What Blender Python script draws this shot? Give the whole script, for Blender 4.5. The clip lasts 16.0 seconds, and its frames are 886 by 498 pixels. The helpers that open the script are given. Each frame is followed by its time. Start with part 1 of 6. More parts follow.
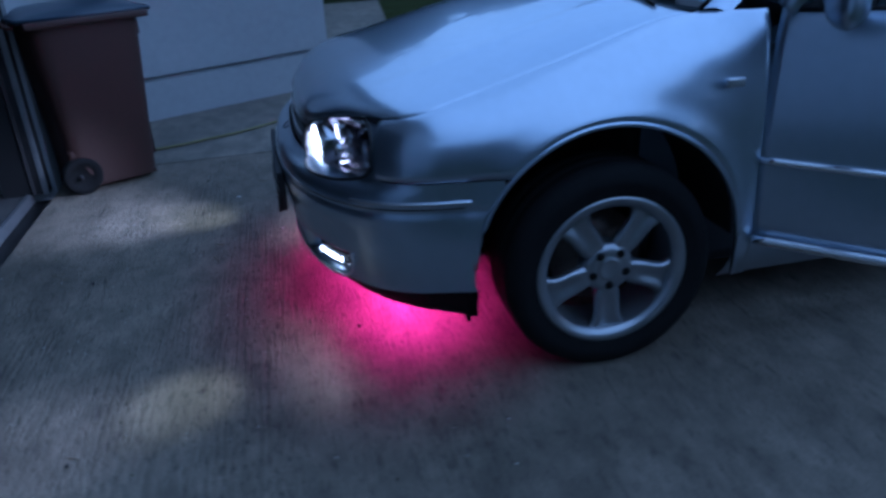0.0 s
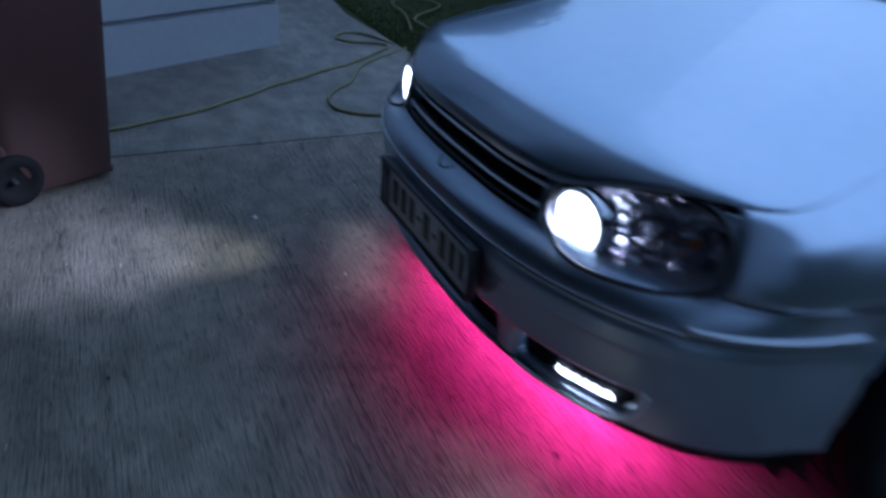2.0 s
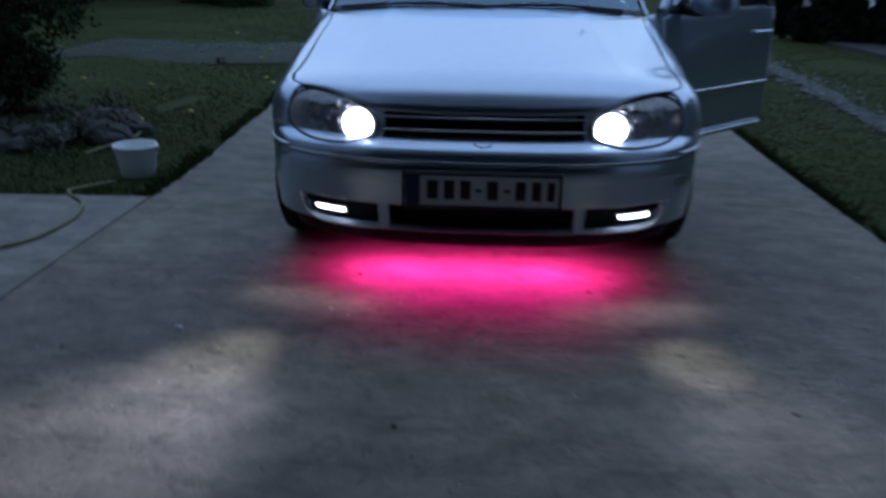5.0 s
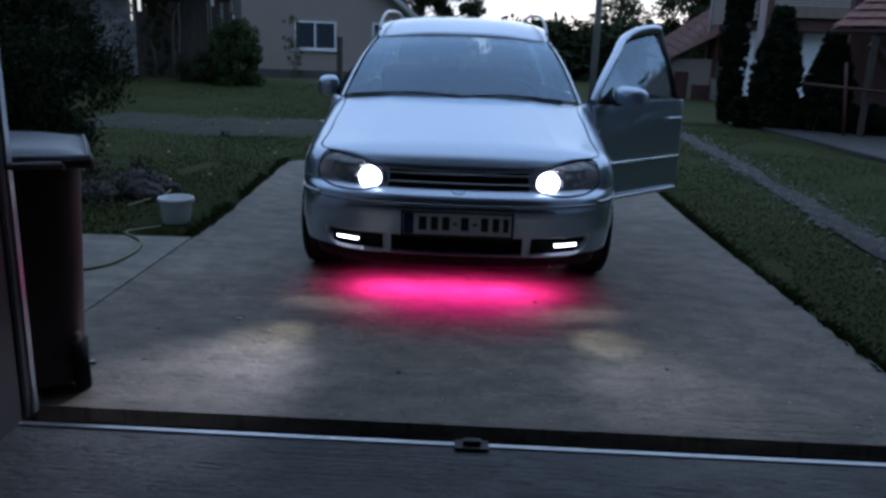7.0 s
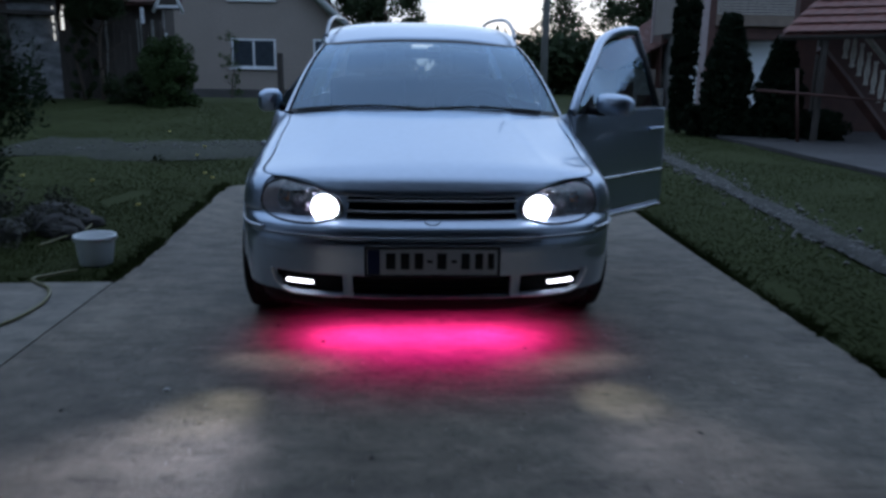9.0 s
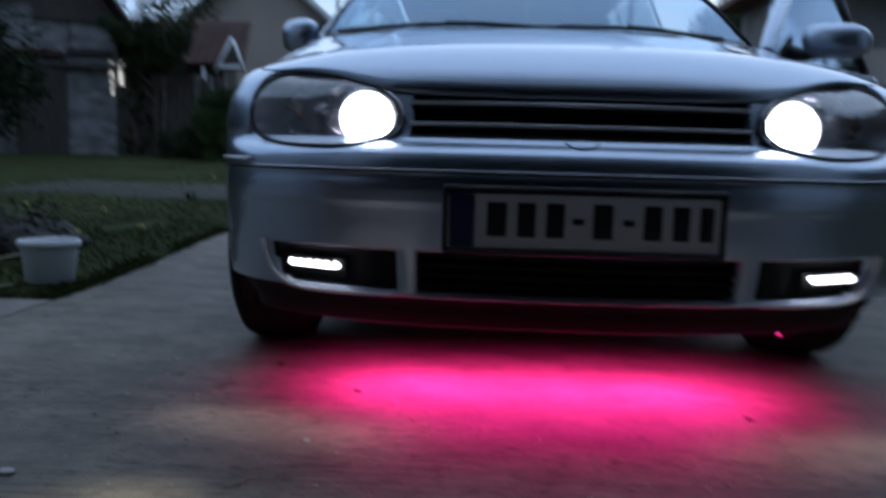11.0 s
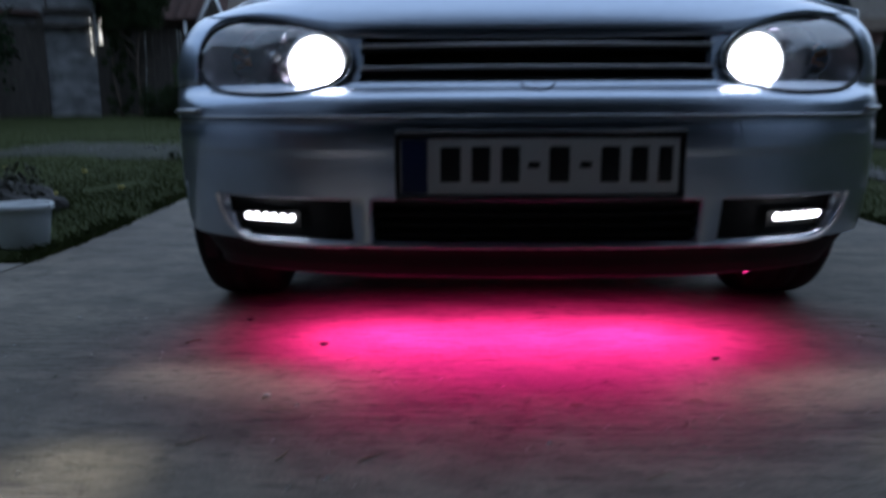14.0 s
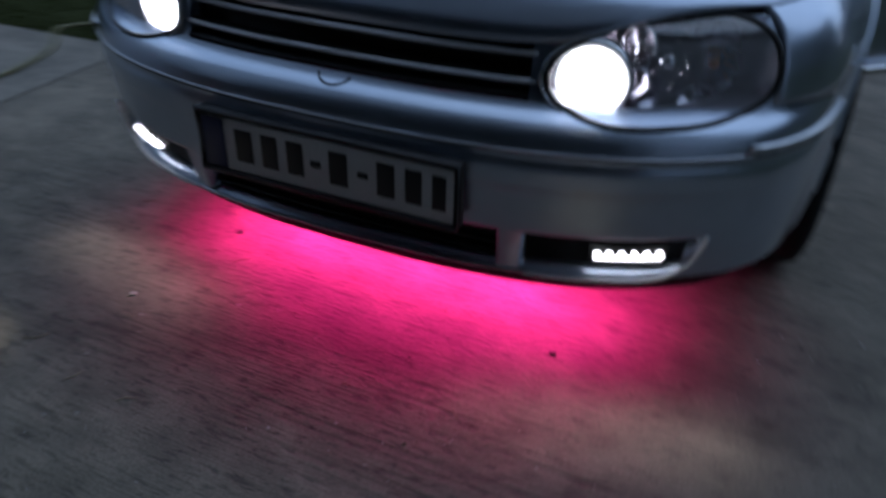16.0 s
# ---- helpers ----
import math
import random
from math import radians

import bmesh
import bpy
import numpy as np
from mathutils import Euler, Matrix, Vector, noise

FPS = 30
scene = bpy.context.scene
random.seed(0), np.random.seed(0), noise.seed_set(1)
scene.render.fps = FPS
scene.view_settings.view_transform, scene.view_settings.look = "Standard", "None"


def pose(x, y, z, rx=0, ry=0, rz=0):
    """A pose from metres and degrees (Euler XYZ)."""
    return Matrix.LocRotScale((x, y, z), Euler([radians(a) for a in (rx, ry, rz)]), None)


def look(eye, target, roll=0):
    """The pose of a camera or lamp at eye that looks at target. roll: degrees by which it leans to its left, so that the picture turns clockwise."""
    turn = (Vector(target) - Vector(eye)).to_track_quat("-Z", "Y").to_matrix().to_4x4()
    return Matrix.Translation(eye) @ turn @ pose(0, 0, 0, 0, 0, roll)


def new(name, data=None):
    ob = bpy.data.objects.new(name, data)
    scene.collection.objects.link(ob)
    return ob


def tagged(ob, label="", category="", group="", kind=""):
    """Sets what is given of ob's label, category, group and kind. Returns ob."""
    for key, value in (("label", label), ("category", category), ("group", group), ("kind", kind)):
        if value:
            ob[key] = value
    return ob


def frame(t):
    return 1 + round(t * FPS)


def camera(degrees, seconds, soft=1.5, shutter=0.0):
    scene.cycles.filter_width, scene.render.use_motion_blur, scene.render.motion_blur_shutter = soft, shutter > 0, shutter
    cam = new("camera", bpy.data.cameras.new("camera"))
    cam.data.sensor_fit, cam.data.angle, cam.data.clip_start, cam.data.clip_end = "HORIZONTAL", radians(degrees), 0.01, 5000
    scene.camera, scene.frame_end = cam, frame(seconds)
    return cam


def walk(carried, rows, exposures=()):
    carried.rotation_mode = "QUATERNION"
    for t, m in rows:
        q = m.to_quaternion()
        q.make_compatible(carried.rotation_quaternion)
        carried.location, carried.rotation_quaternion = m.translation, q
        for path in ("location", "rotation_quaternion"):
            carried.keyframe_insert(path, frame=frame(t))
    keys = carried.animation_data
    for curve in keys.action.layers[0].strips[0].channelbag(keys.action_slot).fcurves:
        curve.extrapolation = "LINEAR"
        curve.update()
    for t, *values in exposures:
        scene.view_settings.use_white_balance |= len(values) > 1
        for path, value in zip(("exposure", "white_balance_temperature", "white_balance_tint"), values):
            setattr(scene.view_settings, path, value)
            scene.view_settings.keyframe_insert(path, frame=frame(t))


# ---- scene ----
cam = camera(60.8, 16.0, soft=2.9, shutter=1.0)
PATH = [
    (0, (2.59, 0.086, 1.247), (0.803, 0.42, 0.414), -3.4),
    (0.5, (2.521, -0.216, 1.248), (0.789, 0.305, 0.394), -2.8),
    (1, (2.284, -0.388, 1.252), (0.619, 0.274, 0.364), -0.6),
    (1.5, (1.938, -0.48, 1.285), (0.275, 0.108, 0.345), -1.5),
    (2, (1.499, -0.634, 1.257), (-0.092, 0.107, 0.296), 4.0),
    (2.5, (1.121, -0.731, 1.254), (-0.363, 0.188, 0.278), 0.7),
    (3, (0.815, -0.997, 1.145), (-0.273, 0.466, 0.323), 4.1),
    (3.5, (0.566, -1.396, 1.13), (-0.177, 0.273, 0.317), 4.8),
    (4, (0.284, -1.707, 1.149), (-0.224, 0.063, 0.368), 0.9),
    (4.5, (0.098, -2.095, 1.163), (-0.194, -0.232, 0.497), 1.4),
    (5, (0.029, -2.451, 1.143), (-0.086, -0.58, 0.445), 0.8),
    (5.2, (0.059, -2.576, 1.134), (-0.021, -0.693, 0.466), 2.1),
    (7.5, (0.024, -3.59, 1.252), (0.007, -1.648, 0.774), 1.8),
    (8, (0.04, -3.577, 1.252), (0.074, -1.628, 0.804), 1.8),
    (8.2, (0.027, -3.498, 1.235), (0.079, -1.551, 0.781), 1.9),
    (10.3, (-0.223, -1.776, 0.929), (-0.094, 0.164, 0.464), -0.3),
    (10.5, (-0.214, -1.642, 0.78), (-0.097, 0.302, 0.325), -0.2),
    (11, (-0.211, -1.444, 0.554), (-0.28, 0.541, 0.319), 1.6),
    (11.5, (-0.217, -1.4, 0.454), (-0.342, 0.594, 0.349), 2.2),
    (12, (-0.219, -1.402, 0.401), (-0.352, 0.59, 0.28), 1.7),
    (12.5, (-0.21, -1.405, 0.374), (-0.348, 0.584, 0.213), 2.3),
    (13, (-0.2, -1.408, 0.364), (-0.334, 0.579, 0.185), 2.8),
    (13.5, (-0.187, -1.403, 0.371), (-0.31, 0.586, 0.193), 2.4),
    (14, (-0.133, -1.413, 0.544), (-0.191, 0.553, 0.182), -0.3),
    (14.5, (-0.004, -1.425, 0.889), (-0.072, 0.476, 0.272), 0.4),
    (15, (0.141, -1.376, 1.016), (0.04, 0.424, 0.148), 0.2),
    (15.5, (0.368, -1.223, 1.001), (0.153, 0.464, -0.05), 2.2),
    (16, (0.7, -1.011, 1.069), (0.021, 0.507, -0.033), 1.6),
]
EXPOSURES = [(0, 1.05, 4500, 10), (1.5, 1.02, 4750, 10), (2.5, 1.0, 5050, 10), (4.0, 1.0, 5450, 10), (5.2, 1.0, 5550, 10), (7.4, 1.02, 5800, 10), (8.2, 1.0, 5850, 10), (10.5, 1.0, 5950, 10), (11.4, 1.15, 6050, 10), (13.6, 1.15, 6100, 10), (14.6, 1.03, 6000, 10), (16, 1.0, 6000, 10)]
walk(cam, [(t, look(eye, target, roll)) for t, eye, target, roll in PATH], EXPOSURES)

# ---- world and lamps: dusk sky, the car's own lights ----
world = bpy.data.worlds.new("dusk")
world.use_nodes = True
scene.world = world
wn = world.node_tree.nodes
sky = wn.new("ShaderNodeTexSky")
sky.sky_type, sky.sun_disc = "NISHITA", False
sky.sun_elevation, sky.sun_rotation = radians(9.0), radians(10.0)
sky.air_density, sky.dust_density, sky.ozone_density = 1.2, 1.0, 4.0
# a veil of evening cloud over the clear sky
cloud_at, cloud_map, cloud = wn.new("ShaderNodeTexCoord"), wn.new("ShaderNodeMapping"), wn.new("ShaderNodeTexNoise")
cloud_map.inputs["Scale"].default_value = (1.0, 1.0, 3.0)
cloud.inputs["Scale"].default_value, cloud.inputs["Detail"].default_value = 2.6, 6
tone, veil = wn.new("ShaderNodeValToRGB"), wn.new("ShaderNodeMix")
tone.color_ramp.elements[0].position, tone.color_ramp.elements[1].position = 0.34, 0.68
tone.color_ramp.elements[0].color, tone.color_ramp.elements[1].color = (1.65, 2.25, 3.25, 1), (2.15, 2.7, 3.55, 1)
veil.data_type = "RGBA"
veil.inputs[0].default_value = 0.88
wl = world.node_tree.links
wl.new(cloud_at.outputs["Generated"], cloud_map.inputs[0])
wl.new(cloud_map.outputs[0], cloud.inputs["Vector"])
wl.new(cloud.outputs[0], tone.inputs[0])
wl.new(sky.outputs[0], veil.inputs[6])
wl.new(tone.outputs[0], veil.inputs[7])
wl.new(veil.outputs[2], wn["Background"].inputs[0])
wn["Background"].inputs[1].default_value = 0.131

GLOW = (1.0, 0.03, 0.28)


def lamp(name, kind, m, energy, color):
    data = bpy.data.lights.new(name, kind)
    data.energy, data.color = energy, color
    ob = new(name, data)
    ob.matrix_world = m
    return data


lamp("sun", "SUN", look((4, 14, 12), (0, 0, 0)), 0.22, (0.8, 0.88, 1.0)).angle = radians(110)
for side in (-1, 1):
    eye = (side * 0.46, 0.085, 0.63)
    beam = lamp("headlight_beam", "SPOT", look(eye, (-0.98, -0.92, 0) if side < 0 else (0.84, -0.80, 0)), 56 if side < 0 else 17, (0.90, 0.86, 1.0))
    beam.spot_size, beam.spot_blend, beam.shadow_soft_size = radians(45 if side < 0 else 40), 1.0, 0.12
    beam = lamp("headlight_near_beam", "SPOT", look(eye, (-0.78, -0.40, 0) if side < 0 else (0.69, -0.32, 0)), 13 if side < 0 else 8.5, (1.0, 0.92, 0.70))
    beam.spot_size, beam.spot_blend, beam.shadow_soft_size = radians(27), 0.9, 0.05
    beam = lamp("daylight_spill", "AREA", pose(side * 0.63, 0.06, 0.285, 0, side * 10, side * 10), 0.07, (1.0, 0.93, 0.9))
    beam.shape, beam.size, beam.size_y, beam.spread = "RECTANGLE", 0.50, 0.05, radians(64)
strip_light = lamp("underglow", "AREA", look((0, 0.385, 0.19), (0, 0.375, 0)), 8.0, GLOW)
strip_light.shape, strip_light.size, strip_light.size_y, strip_light.spread = "RECTANGLE", 0.98, 0.07, radians(150)

# ---- materials ----
def mat(name, color, rough=0.5, metal=0.0, var=0.15, scale=6.0, bump=0.0, bscale=60.0, coat=0.0, fine=0.0, stretch=(1, 1, 1), emit=None, power=0.0, spec=0.5):
    """A surface with variation of colour at two scales, roughness that follows it, and fine relief."""
    m = bpy.data.materials.new(name)
    m.use_nodes = True
    nodes, links = m.node_tree.nodes, m.node_tree.links
    p = nodes["Principled BSDF"]
    p.inputs["Roughness"].default_value, p.inputs["Metallic"].default_value = rough, metal
    p.inputs["Coat Weight"].default_value, p.inputs["Coat Roughness"].default_value = coat, 0.04
    p.inputs["Specular IOR Level"].default_value = spec
    co = nodes.new("ShaderNodeTexCoord")
    mp = nodes.new("ShaderNodeMapping")
    mp.inputs["Scale"].default_value = stretch
    links.new(co.outputs["Object"], mp.inputs["Vector"])
    n1 = nodes.new("ShaderNodeTexNoise")
    n1.inputs["Scale"].default_value, n1.inputs["Detail"].default_value = scale, 5
    n2 = nodes.new("ShaderNodeTexNoise")
    n2.inputs["Scale"].default_value, n2.inputs["Detail"].default_value = scale * 14, 3
    for n in (n1, n2):
        links.new(mp.outputs[0], n.inputs["Vector"])
    both = nodes.new("ShaderNodeMath")
    both.operation = "MULTIPLY_ADD"
    both.inputs[1].default_value = 0.45
    links.new(n2.outputs[0], both.inputs[0])
    half = nodes.new("ShaderNodeMath")
    half.operation = "MULTIPLY"
    half.inputs[1].default_value = 0.55
    links.new(n1.outputs[0], half.inputs[0])
    links.new(half.outputs[0], both.inputs[2])
    ramp = nodes.new("ShaderNodeValToRGB")
    ramp.color_ramp.elements[0].position, ramp.color_ramp.elements[1].position = 0.3, 0.7
    ramp.color_ramp.elements[0].color = (*[c * (1 - var) for c in color], 1)
    ramp.color_ramp.elements[1].color = (*[min(1, c * (1 + var)) for c in color], 1)
    links.new(both.outputs[0], ramp.inputs[0])
    links.new(ramp.outputs[0], p.inputs["Base Color"])
    if fine:
        rr = nodes.new("ShaderNodeMapRange")
        rr.inputs["To Min"].default_value, rr.inputs["To Max"].default_value = max(0, rough - fine), min(1, rough + fine)
        links.new(n1.outputs[0], rr.inputs[0])
        links.new(rr.outputs[0], p.inputs["Roughness"])
    if bump:
        n3 = nodes.new("ShaderNodeTexNoise")
        n3.inputs["Scale"].default_value, n3.inputs["Detail"].default_value = bscale, 4
        links.new(mp.outputs[0], n3.inputs["Vector"])
        b = nodes.new("ShaderNodeBump")
        b.inputs["Strength"].default_value, b.inputs["Distance"].default_value = bump, 0.01
        links.new(n3.outputs[0], b.inputs["Height"])
        links.new(b.outputs[0], p.inputs["Normal"])
    if emit:
        p.inputs["Emission Color"].default_value, p.inputs["Emission Strength"].default_value = (*emit, 1), power
    return m


def glass_mat(name, tint=(0.9, 0.95, 0.95), rough=0.0, mix=0.08, sheen=(1, 1, 1)):
    """Thin glass: mostly clear, with a mirror gloss that grows at grazing angles."""
    m = bpy.data.materials.new(name)
    m.use_nodes = True
    nodes, links = m.node_tree.nodes, m.node_tree.links
    out = nodes["Material Output"]
    nodes.remove(nodes["Principled BSDF"])
    clear, gloss, blend, lw = (nodes.new("ShaderNode" + k) for k in ("BsdfTransparent", "BsdfGlossy", "MixShader", "LayerWeight"))
    clear.inputs[0].default_value = (*tint, 1)
    gloss.inputs["Roughness"].default_value = rough
    gloss.inputs["Color"].default_value = (*sheen, 1)
    rise, share = nodes.new("ShaderNodeMath"), nodes.new("ShaderNodeMath")
    rise.operation, rise.inputs[1].default_value = "POWER", 3.0
    share.operation, share.inputs[1].default_value, share.inputs[2].default_value = "MULTIPLY_ADD", 0.85, mix
    lw.inputs[0].default_value = 0.5
    links.new(lw.outputs["Facing"], rise.inputs[0])
    links.new(rise.outputs[0], share.inputs[0])
    links.new(share.outputs[0], blend.inputs[0])
    links.new(clear.outputs[0], blend.inputs[1])
    links.new(gloss.outputs[0], blend.inputs[2])
    links.new(blend.outputs[0], out.inputs[0])
    return m


def concrete_mat(name, color, lines=1.0):
    """Tined concrete: grooves along x, worn in patches, stains, specks."""
    m = mat(name, color, 0.66, var=0.22, scale=1.3, fine=0.14)
    nodes, links = m.node_tree.nodes, m.node_tree.links
    p = nodes["Principled BSDF"]
    co = nodes.new("ShaderNodeTexCoord")

    def noise_at(scale, sx, sy, detail=3):
        mp = nodes.new("ShaderNodeMapping")
        mp.inputs["Scale"].default_value = (sx, sy, 1)
        links.new(co.outputs["Object"], mp.inputs["Vector"])
        n = nodes.new("ShaderNodeTexNoise")
        n.inputs["Scale"].default_value, n.inputs["Detail"].default_value = scale, detail
        links.new(mp.outputs[0], n.inputs["Vector"])
        return n.outputs[0]

    def ramp_of(value, a, b, lo=0.0, hi=1.0):
        r = nodes.new("ShaderNodeMapRange")
        r.inputs["From Min"].default_value, r.inputs["From Max"].default_value = a, b
        r.inputs["To Min"].default_value, r.inputs["To Max"].default_value = lo, hi
        links.new(value, r.inputs[0])
        return r.outputs[0]

    def times(a, b, op="MULTIPLY"):
        n = nodes.new("ShaderNodeMath")
        n.operation = op
        for k, v in enumerate((a, b)):
            if isinstance(v, (int, float)):
                n.inputs[k].default_value = v
            else:
                links.new(v, n.inputs[k])
        return n.outputs[0]

    groove = ramp_of(noise_at(1.0, 1.6, 75, 2), 0.50, 0.64)
    score = ramp_of(noise_at(1.0, 5.0, 230, 3), 0.42, 0.62)
    patch = ramp_of(noise_at(0.9, 0.7, 2.6, 4), 0.44, 0.62)
    pits = ramp_of(noise_at(22, 0.3, 1.7, 4), 0.60, 0.70)
    dash = ramp_of(noise_at(1.0, 22, 110, 2), 0.56, 0.64)
    grit = noise_at(160, 1, 1, 2)
    dark = ramp_of(times(groove, patch), 0, 1, 1.0, 1.0 - 0.30 * lines)
    stain = ramp_of(noise_at(0.55, 1, 1.4, 6), 0.34, 0.66, 0.74, 1.14)
    speck = ramp_of(grit, 0.25, 0.75, 0.74, 1.26)
    blot = ramp_of(noise_at(5.5, 1, 1.5, 7), 0.36, 0.64, 0.72, 1.14)
    total = times(times(times(times(dark, stain), speck), blot), ramp_of(times(score, patch), 0, 1, 1.0, 1.0 - 0.10 * lines))
    total = times(total, ramp_of(pits, 0, 1, 1.0, 1.0 - 0.50 * lines))
    total = times(total, ramp_of(times(dash, ramp_of(patch, 0, 1, 0.5, 1.0)), 0, 1, 1.0, 1.0 - 0.66 * lines))
    base = p.inputs["Base Color"].links[0].from_socket
    mixn = nodes.new("ShaderNodeMix")
    mixn.data_type, mixn.blend_type = "RGBA", "MULTIPLY"
    mixn.inputs[0].default_value = 1.0
    links.new(base, mixn.inputs[6])
    links.new(total, mixn.inputs[7])
    links.new(mixn.outputs[2], p.inputs["Base Color"])
    height = times(times(times(groove, patch), -1.0 * lines), times(times(grit, 0.35), times(times(score, -0.4 * lines), times(times(pits, -0.9 * lines), times(dash, -0.7 * lines), "ADD"), "ADD"), "ADD"), "ADD")
    b = nodes.new("ShaderNodeBump")
    b.inputs["Strength"].default_value, b.inputs["Distance"].default_value = 0.6, 0.006
    links.new(height, b.inputs["Height"])
    links.new(b.outputs[0], p.inputs["Normal"])
    return m


PAINT = mat("silver_paint", (0.45, 0.52, 0.63), 0.30, 0.9, var=0.05, scale=2.0, coat=1.0, fine=0.05)
BLACK_PLASTIC = mat("black_plastic", (0.018, 0.018, 0.02), 0.5, var=0.25, scale=20, bump=0.15, bscale=300)
GRILLE_BLACK = mat("grille_black", (0.012, 0.012, 0.013), 0.4, var=0.2, scale=20)
MATT_BLACK = mat("matt_black_plastic", (0.008, 0.008, 0.0085), 0.75, var=0.2, scale=20, spec=0.2)
DARK = mat("dark_cavity", (0.015, 0.015, 0.016), 0.9, var=0.2)
CHROME = mat("chrome", (0.75, 0.76, 0.78), 0.12, 1.0, var=0.03, fine=0.05)
SATIN = mat("satin_trim", (0.55, 0.57, 0.60), 0.28, 0.9, var=0.05)
TRIM_SILVER = mat("bright_trim", (0.74, 0.75, 0.78), 0.32, 0.25, var=0.04)
REFLECTOR = mat("reflector", (0.58, 0.56, 0.61), 0.22, 1.0, var=0.05, scale=30)
RUBBER = mat("tyre_rubber", (0.0055, 0.0055, 0.006), 0.85, var=0.35, scale=9, bump=0.3, bscale=120, spec=0.25)
ALLOY = mat("alloy_wheel", (0.36, 0.375, 0.40), 0.32, 0.85, var=0.12, scale=12, fine=0.1)
BRAKE = mat("brake_disc", (0.16, 0.13, 0.11), 0.5, 0.7, var=0.3)
GLASS = glass_mat("car_glass", (0.45, 0.56, 0.62), mix=0.14, sheen=(0.62, 0.80, 1.0))
LENS = glass_mat("lens_plastic", (0.95, 0.95, 0.97), 0.12, mix=0.11)
WHITE_LAMP = mat("lit_lamp", (0.9, 0.9, 0.9), 0.3, var=0.02, emit=(1.0, 0.98, 1.0), power=6)
RIM_LAMP = mat("lit_lamp_rim", (0.7, 0.7, 0.72), 0.3, var=0.02, emit=(0.95, 0.95, 1.0), power=0.32)
LED_WHITE = mat("lit_diode", (0.9, 0.9, 0.9), 0.3, var=0.02, emit=(1.0, 0.97, 1.0), power=3.5)
LED_GLOW = mat("glow_strip", (0.8, 0.8, 0.8), 0.3, var=0.02, emit=GLOW, power=0.25)
LED_END = mat("glow_diode", (0.8, 0.8, 0.8), 0.3, var=0.02, emit=GLOW, power=2.0)
LAMP_GREY = mat("lamp_inside", (0.36, 0.34, 0.38), 0.34, 0.5, var=0.15, scale=30)
AMBER = mat("amber_bulb", (0.55, 0.16, 0.05), 0.25, var=0.1)
PLATE_WHITE = mat("plate_white", (0.66, 0.66, 0.66), 0.45, var=0.06, scale=12)
PLATE_BLUE = mat("plate_blue", (0.014, 0.025, 0.09), 0.4, var=0.1)
PLATE_INK = mat("plate_ink", (0.012, 0.012, 0.013), 0.4, var=0.1)
TRIM_CLOTH = mat("seat_cloth", (0.03, 0.032, 0.036), 0.9, var=0.3, scale=20, bump=0.2, bscale=200)
DASH = mat("dash_plastic", (0.025, 0.025, 0.028), 0.65, var=0.2, scale=20)
CONCRETE = concrete_mat("driveway_concrete", (0.190, 0.164, 0.126), 0.85)
APRON = concrete_mat("apron_concrete", (0.196, 0.178, 0.148), 0.5)
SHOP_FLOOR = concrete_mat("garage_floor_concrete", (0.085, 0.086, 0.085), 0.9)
WALL_WHITE = mat("white_wall_paint", (0.34, 0.355, 0.37), 0.6, var=0.10, scale=1.5, bump=0.1, bscale=40)
# Dark base colour stands in for the unlit garage interior.
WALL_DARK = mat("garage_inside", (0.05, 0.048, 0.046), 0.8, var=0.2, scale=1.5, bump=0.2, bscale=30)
STEEL_DARK = mat("dark_steel", (0.03, 0.03, 0.032), 0.45, 0.6, var=0.3, scale=8)
FRAME_BLACK = mat("black_frame_paint", (0.012, 0.012, 0.013), 0.6, var=0.3, scale=8, bump=0.1, bscale=60)
STEEL_EDGE = mat("galvanised_edge", (0.42, 0.44, 0.46), 0.4, 0.8, var=0.25, scale=9, fine=0.1)
BIN_BROWN = mat("bin_brown", (0.046, 0.020, 0.0155), 0.58, var=0.14, scale=4, bump=0.1, bscale=150, fine=0.1)
BIN_LID = mat("bin_lid", (0.045, 0.06, 0.085), 0.32, var=0.2, scale=4)
HOSE_MAT = mat("hose_yellow", (0.15, 0.14, 0.058), 0.45, var=0.2, scale=9)
BUCKET_WHITE = mat("bucket_white", (0.68, 0.71, 0.72), 0.4, var=0.06, scale=6)
GRASS_SOIL = mat("lawn_soil", (0.040, 0.049, 0.017), 0.95, var=0.2, scale=1.6, bump=0.2, bscale=45, spec=0.1)
GRASS_BLADE = mat("grass_blades", (0.044, 0.055, 0.018), 0.9, var=0.22, scale=1.2, spec=0.1)
GRAVEL = mat("gravel_track", (0.043, 0.042, 0.036), 0.95, var=0.6, scale=5, bump=1.0, bscale=60)
TRACK_SOIL = mat("bare_soil", (0.031, 0.034, 0.020), 0.95, var=0.4, scale=3, bump=0.8, bscale=50)
LEAF_DARK = mat("conifer_leaf", (0.030, 0.042, 0.018), 0.85, var=0.5, scale=3, spec=0.15)
CONIFER_LEAF = mat("dark_conifer_leaf", (0.018, 0.029, 0.013), 0.9, var=0.45, scale=3, spec=0.1)
CYPRESS_LEAF = mat("cypress_leaf", (0.010, 0.016, 0.008), 0.9, var=0.4, scale=3, spec=0.1)
LEAF = mat("shrub_leaf", (0.04, 0.062, 0.02), 0.8, var=0.5, scale=3, spec=0.15)
BARK = mat("bark", (0.075, 0.055, 0.04), 0.9, var=0.3, scale=8, bump=0.6, bscale=40)
ROCK = mat("rock", (0.04, 0.037, 0.034), 0.85, var=0.35, scale=5, bump=0.6, bscale=30)
PLASTER = mat("beige_plaster", (0.30, 0.25, 0.215), 0.85, var=0.10, scale=0.8, bump=0.2, bscale=30)
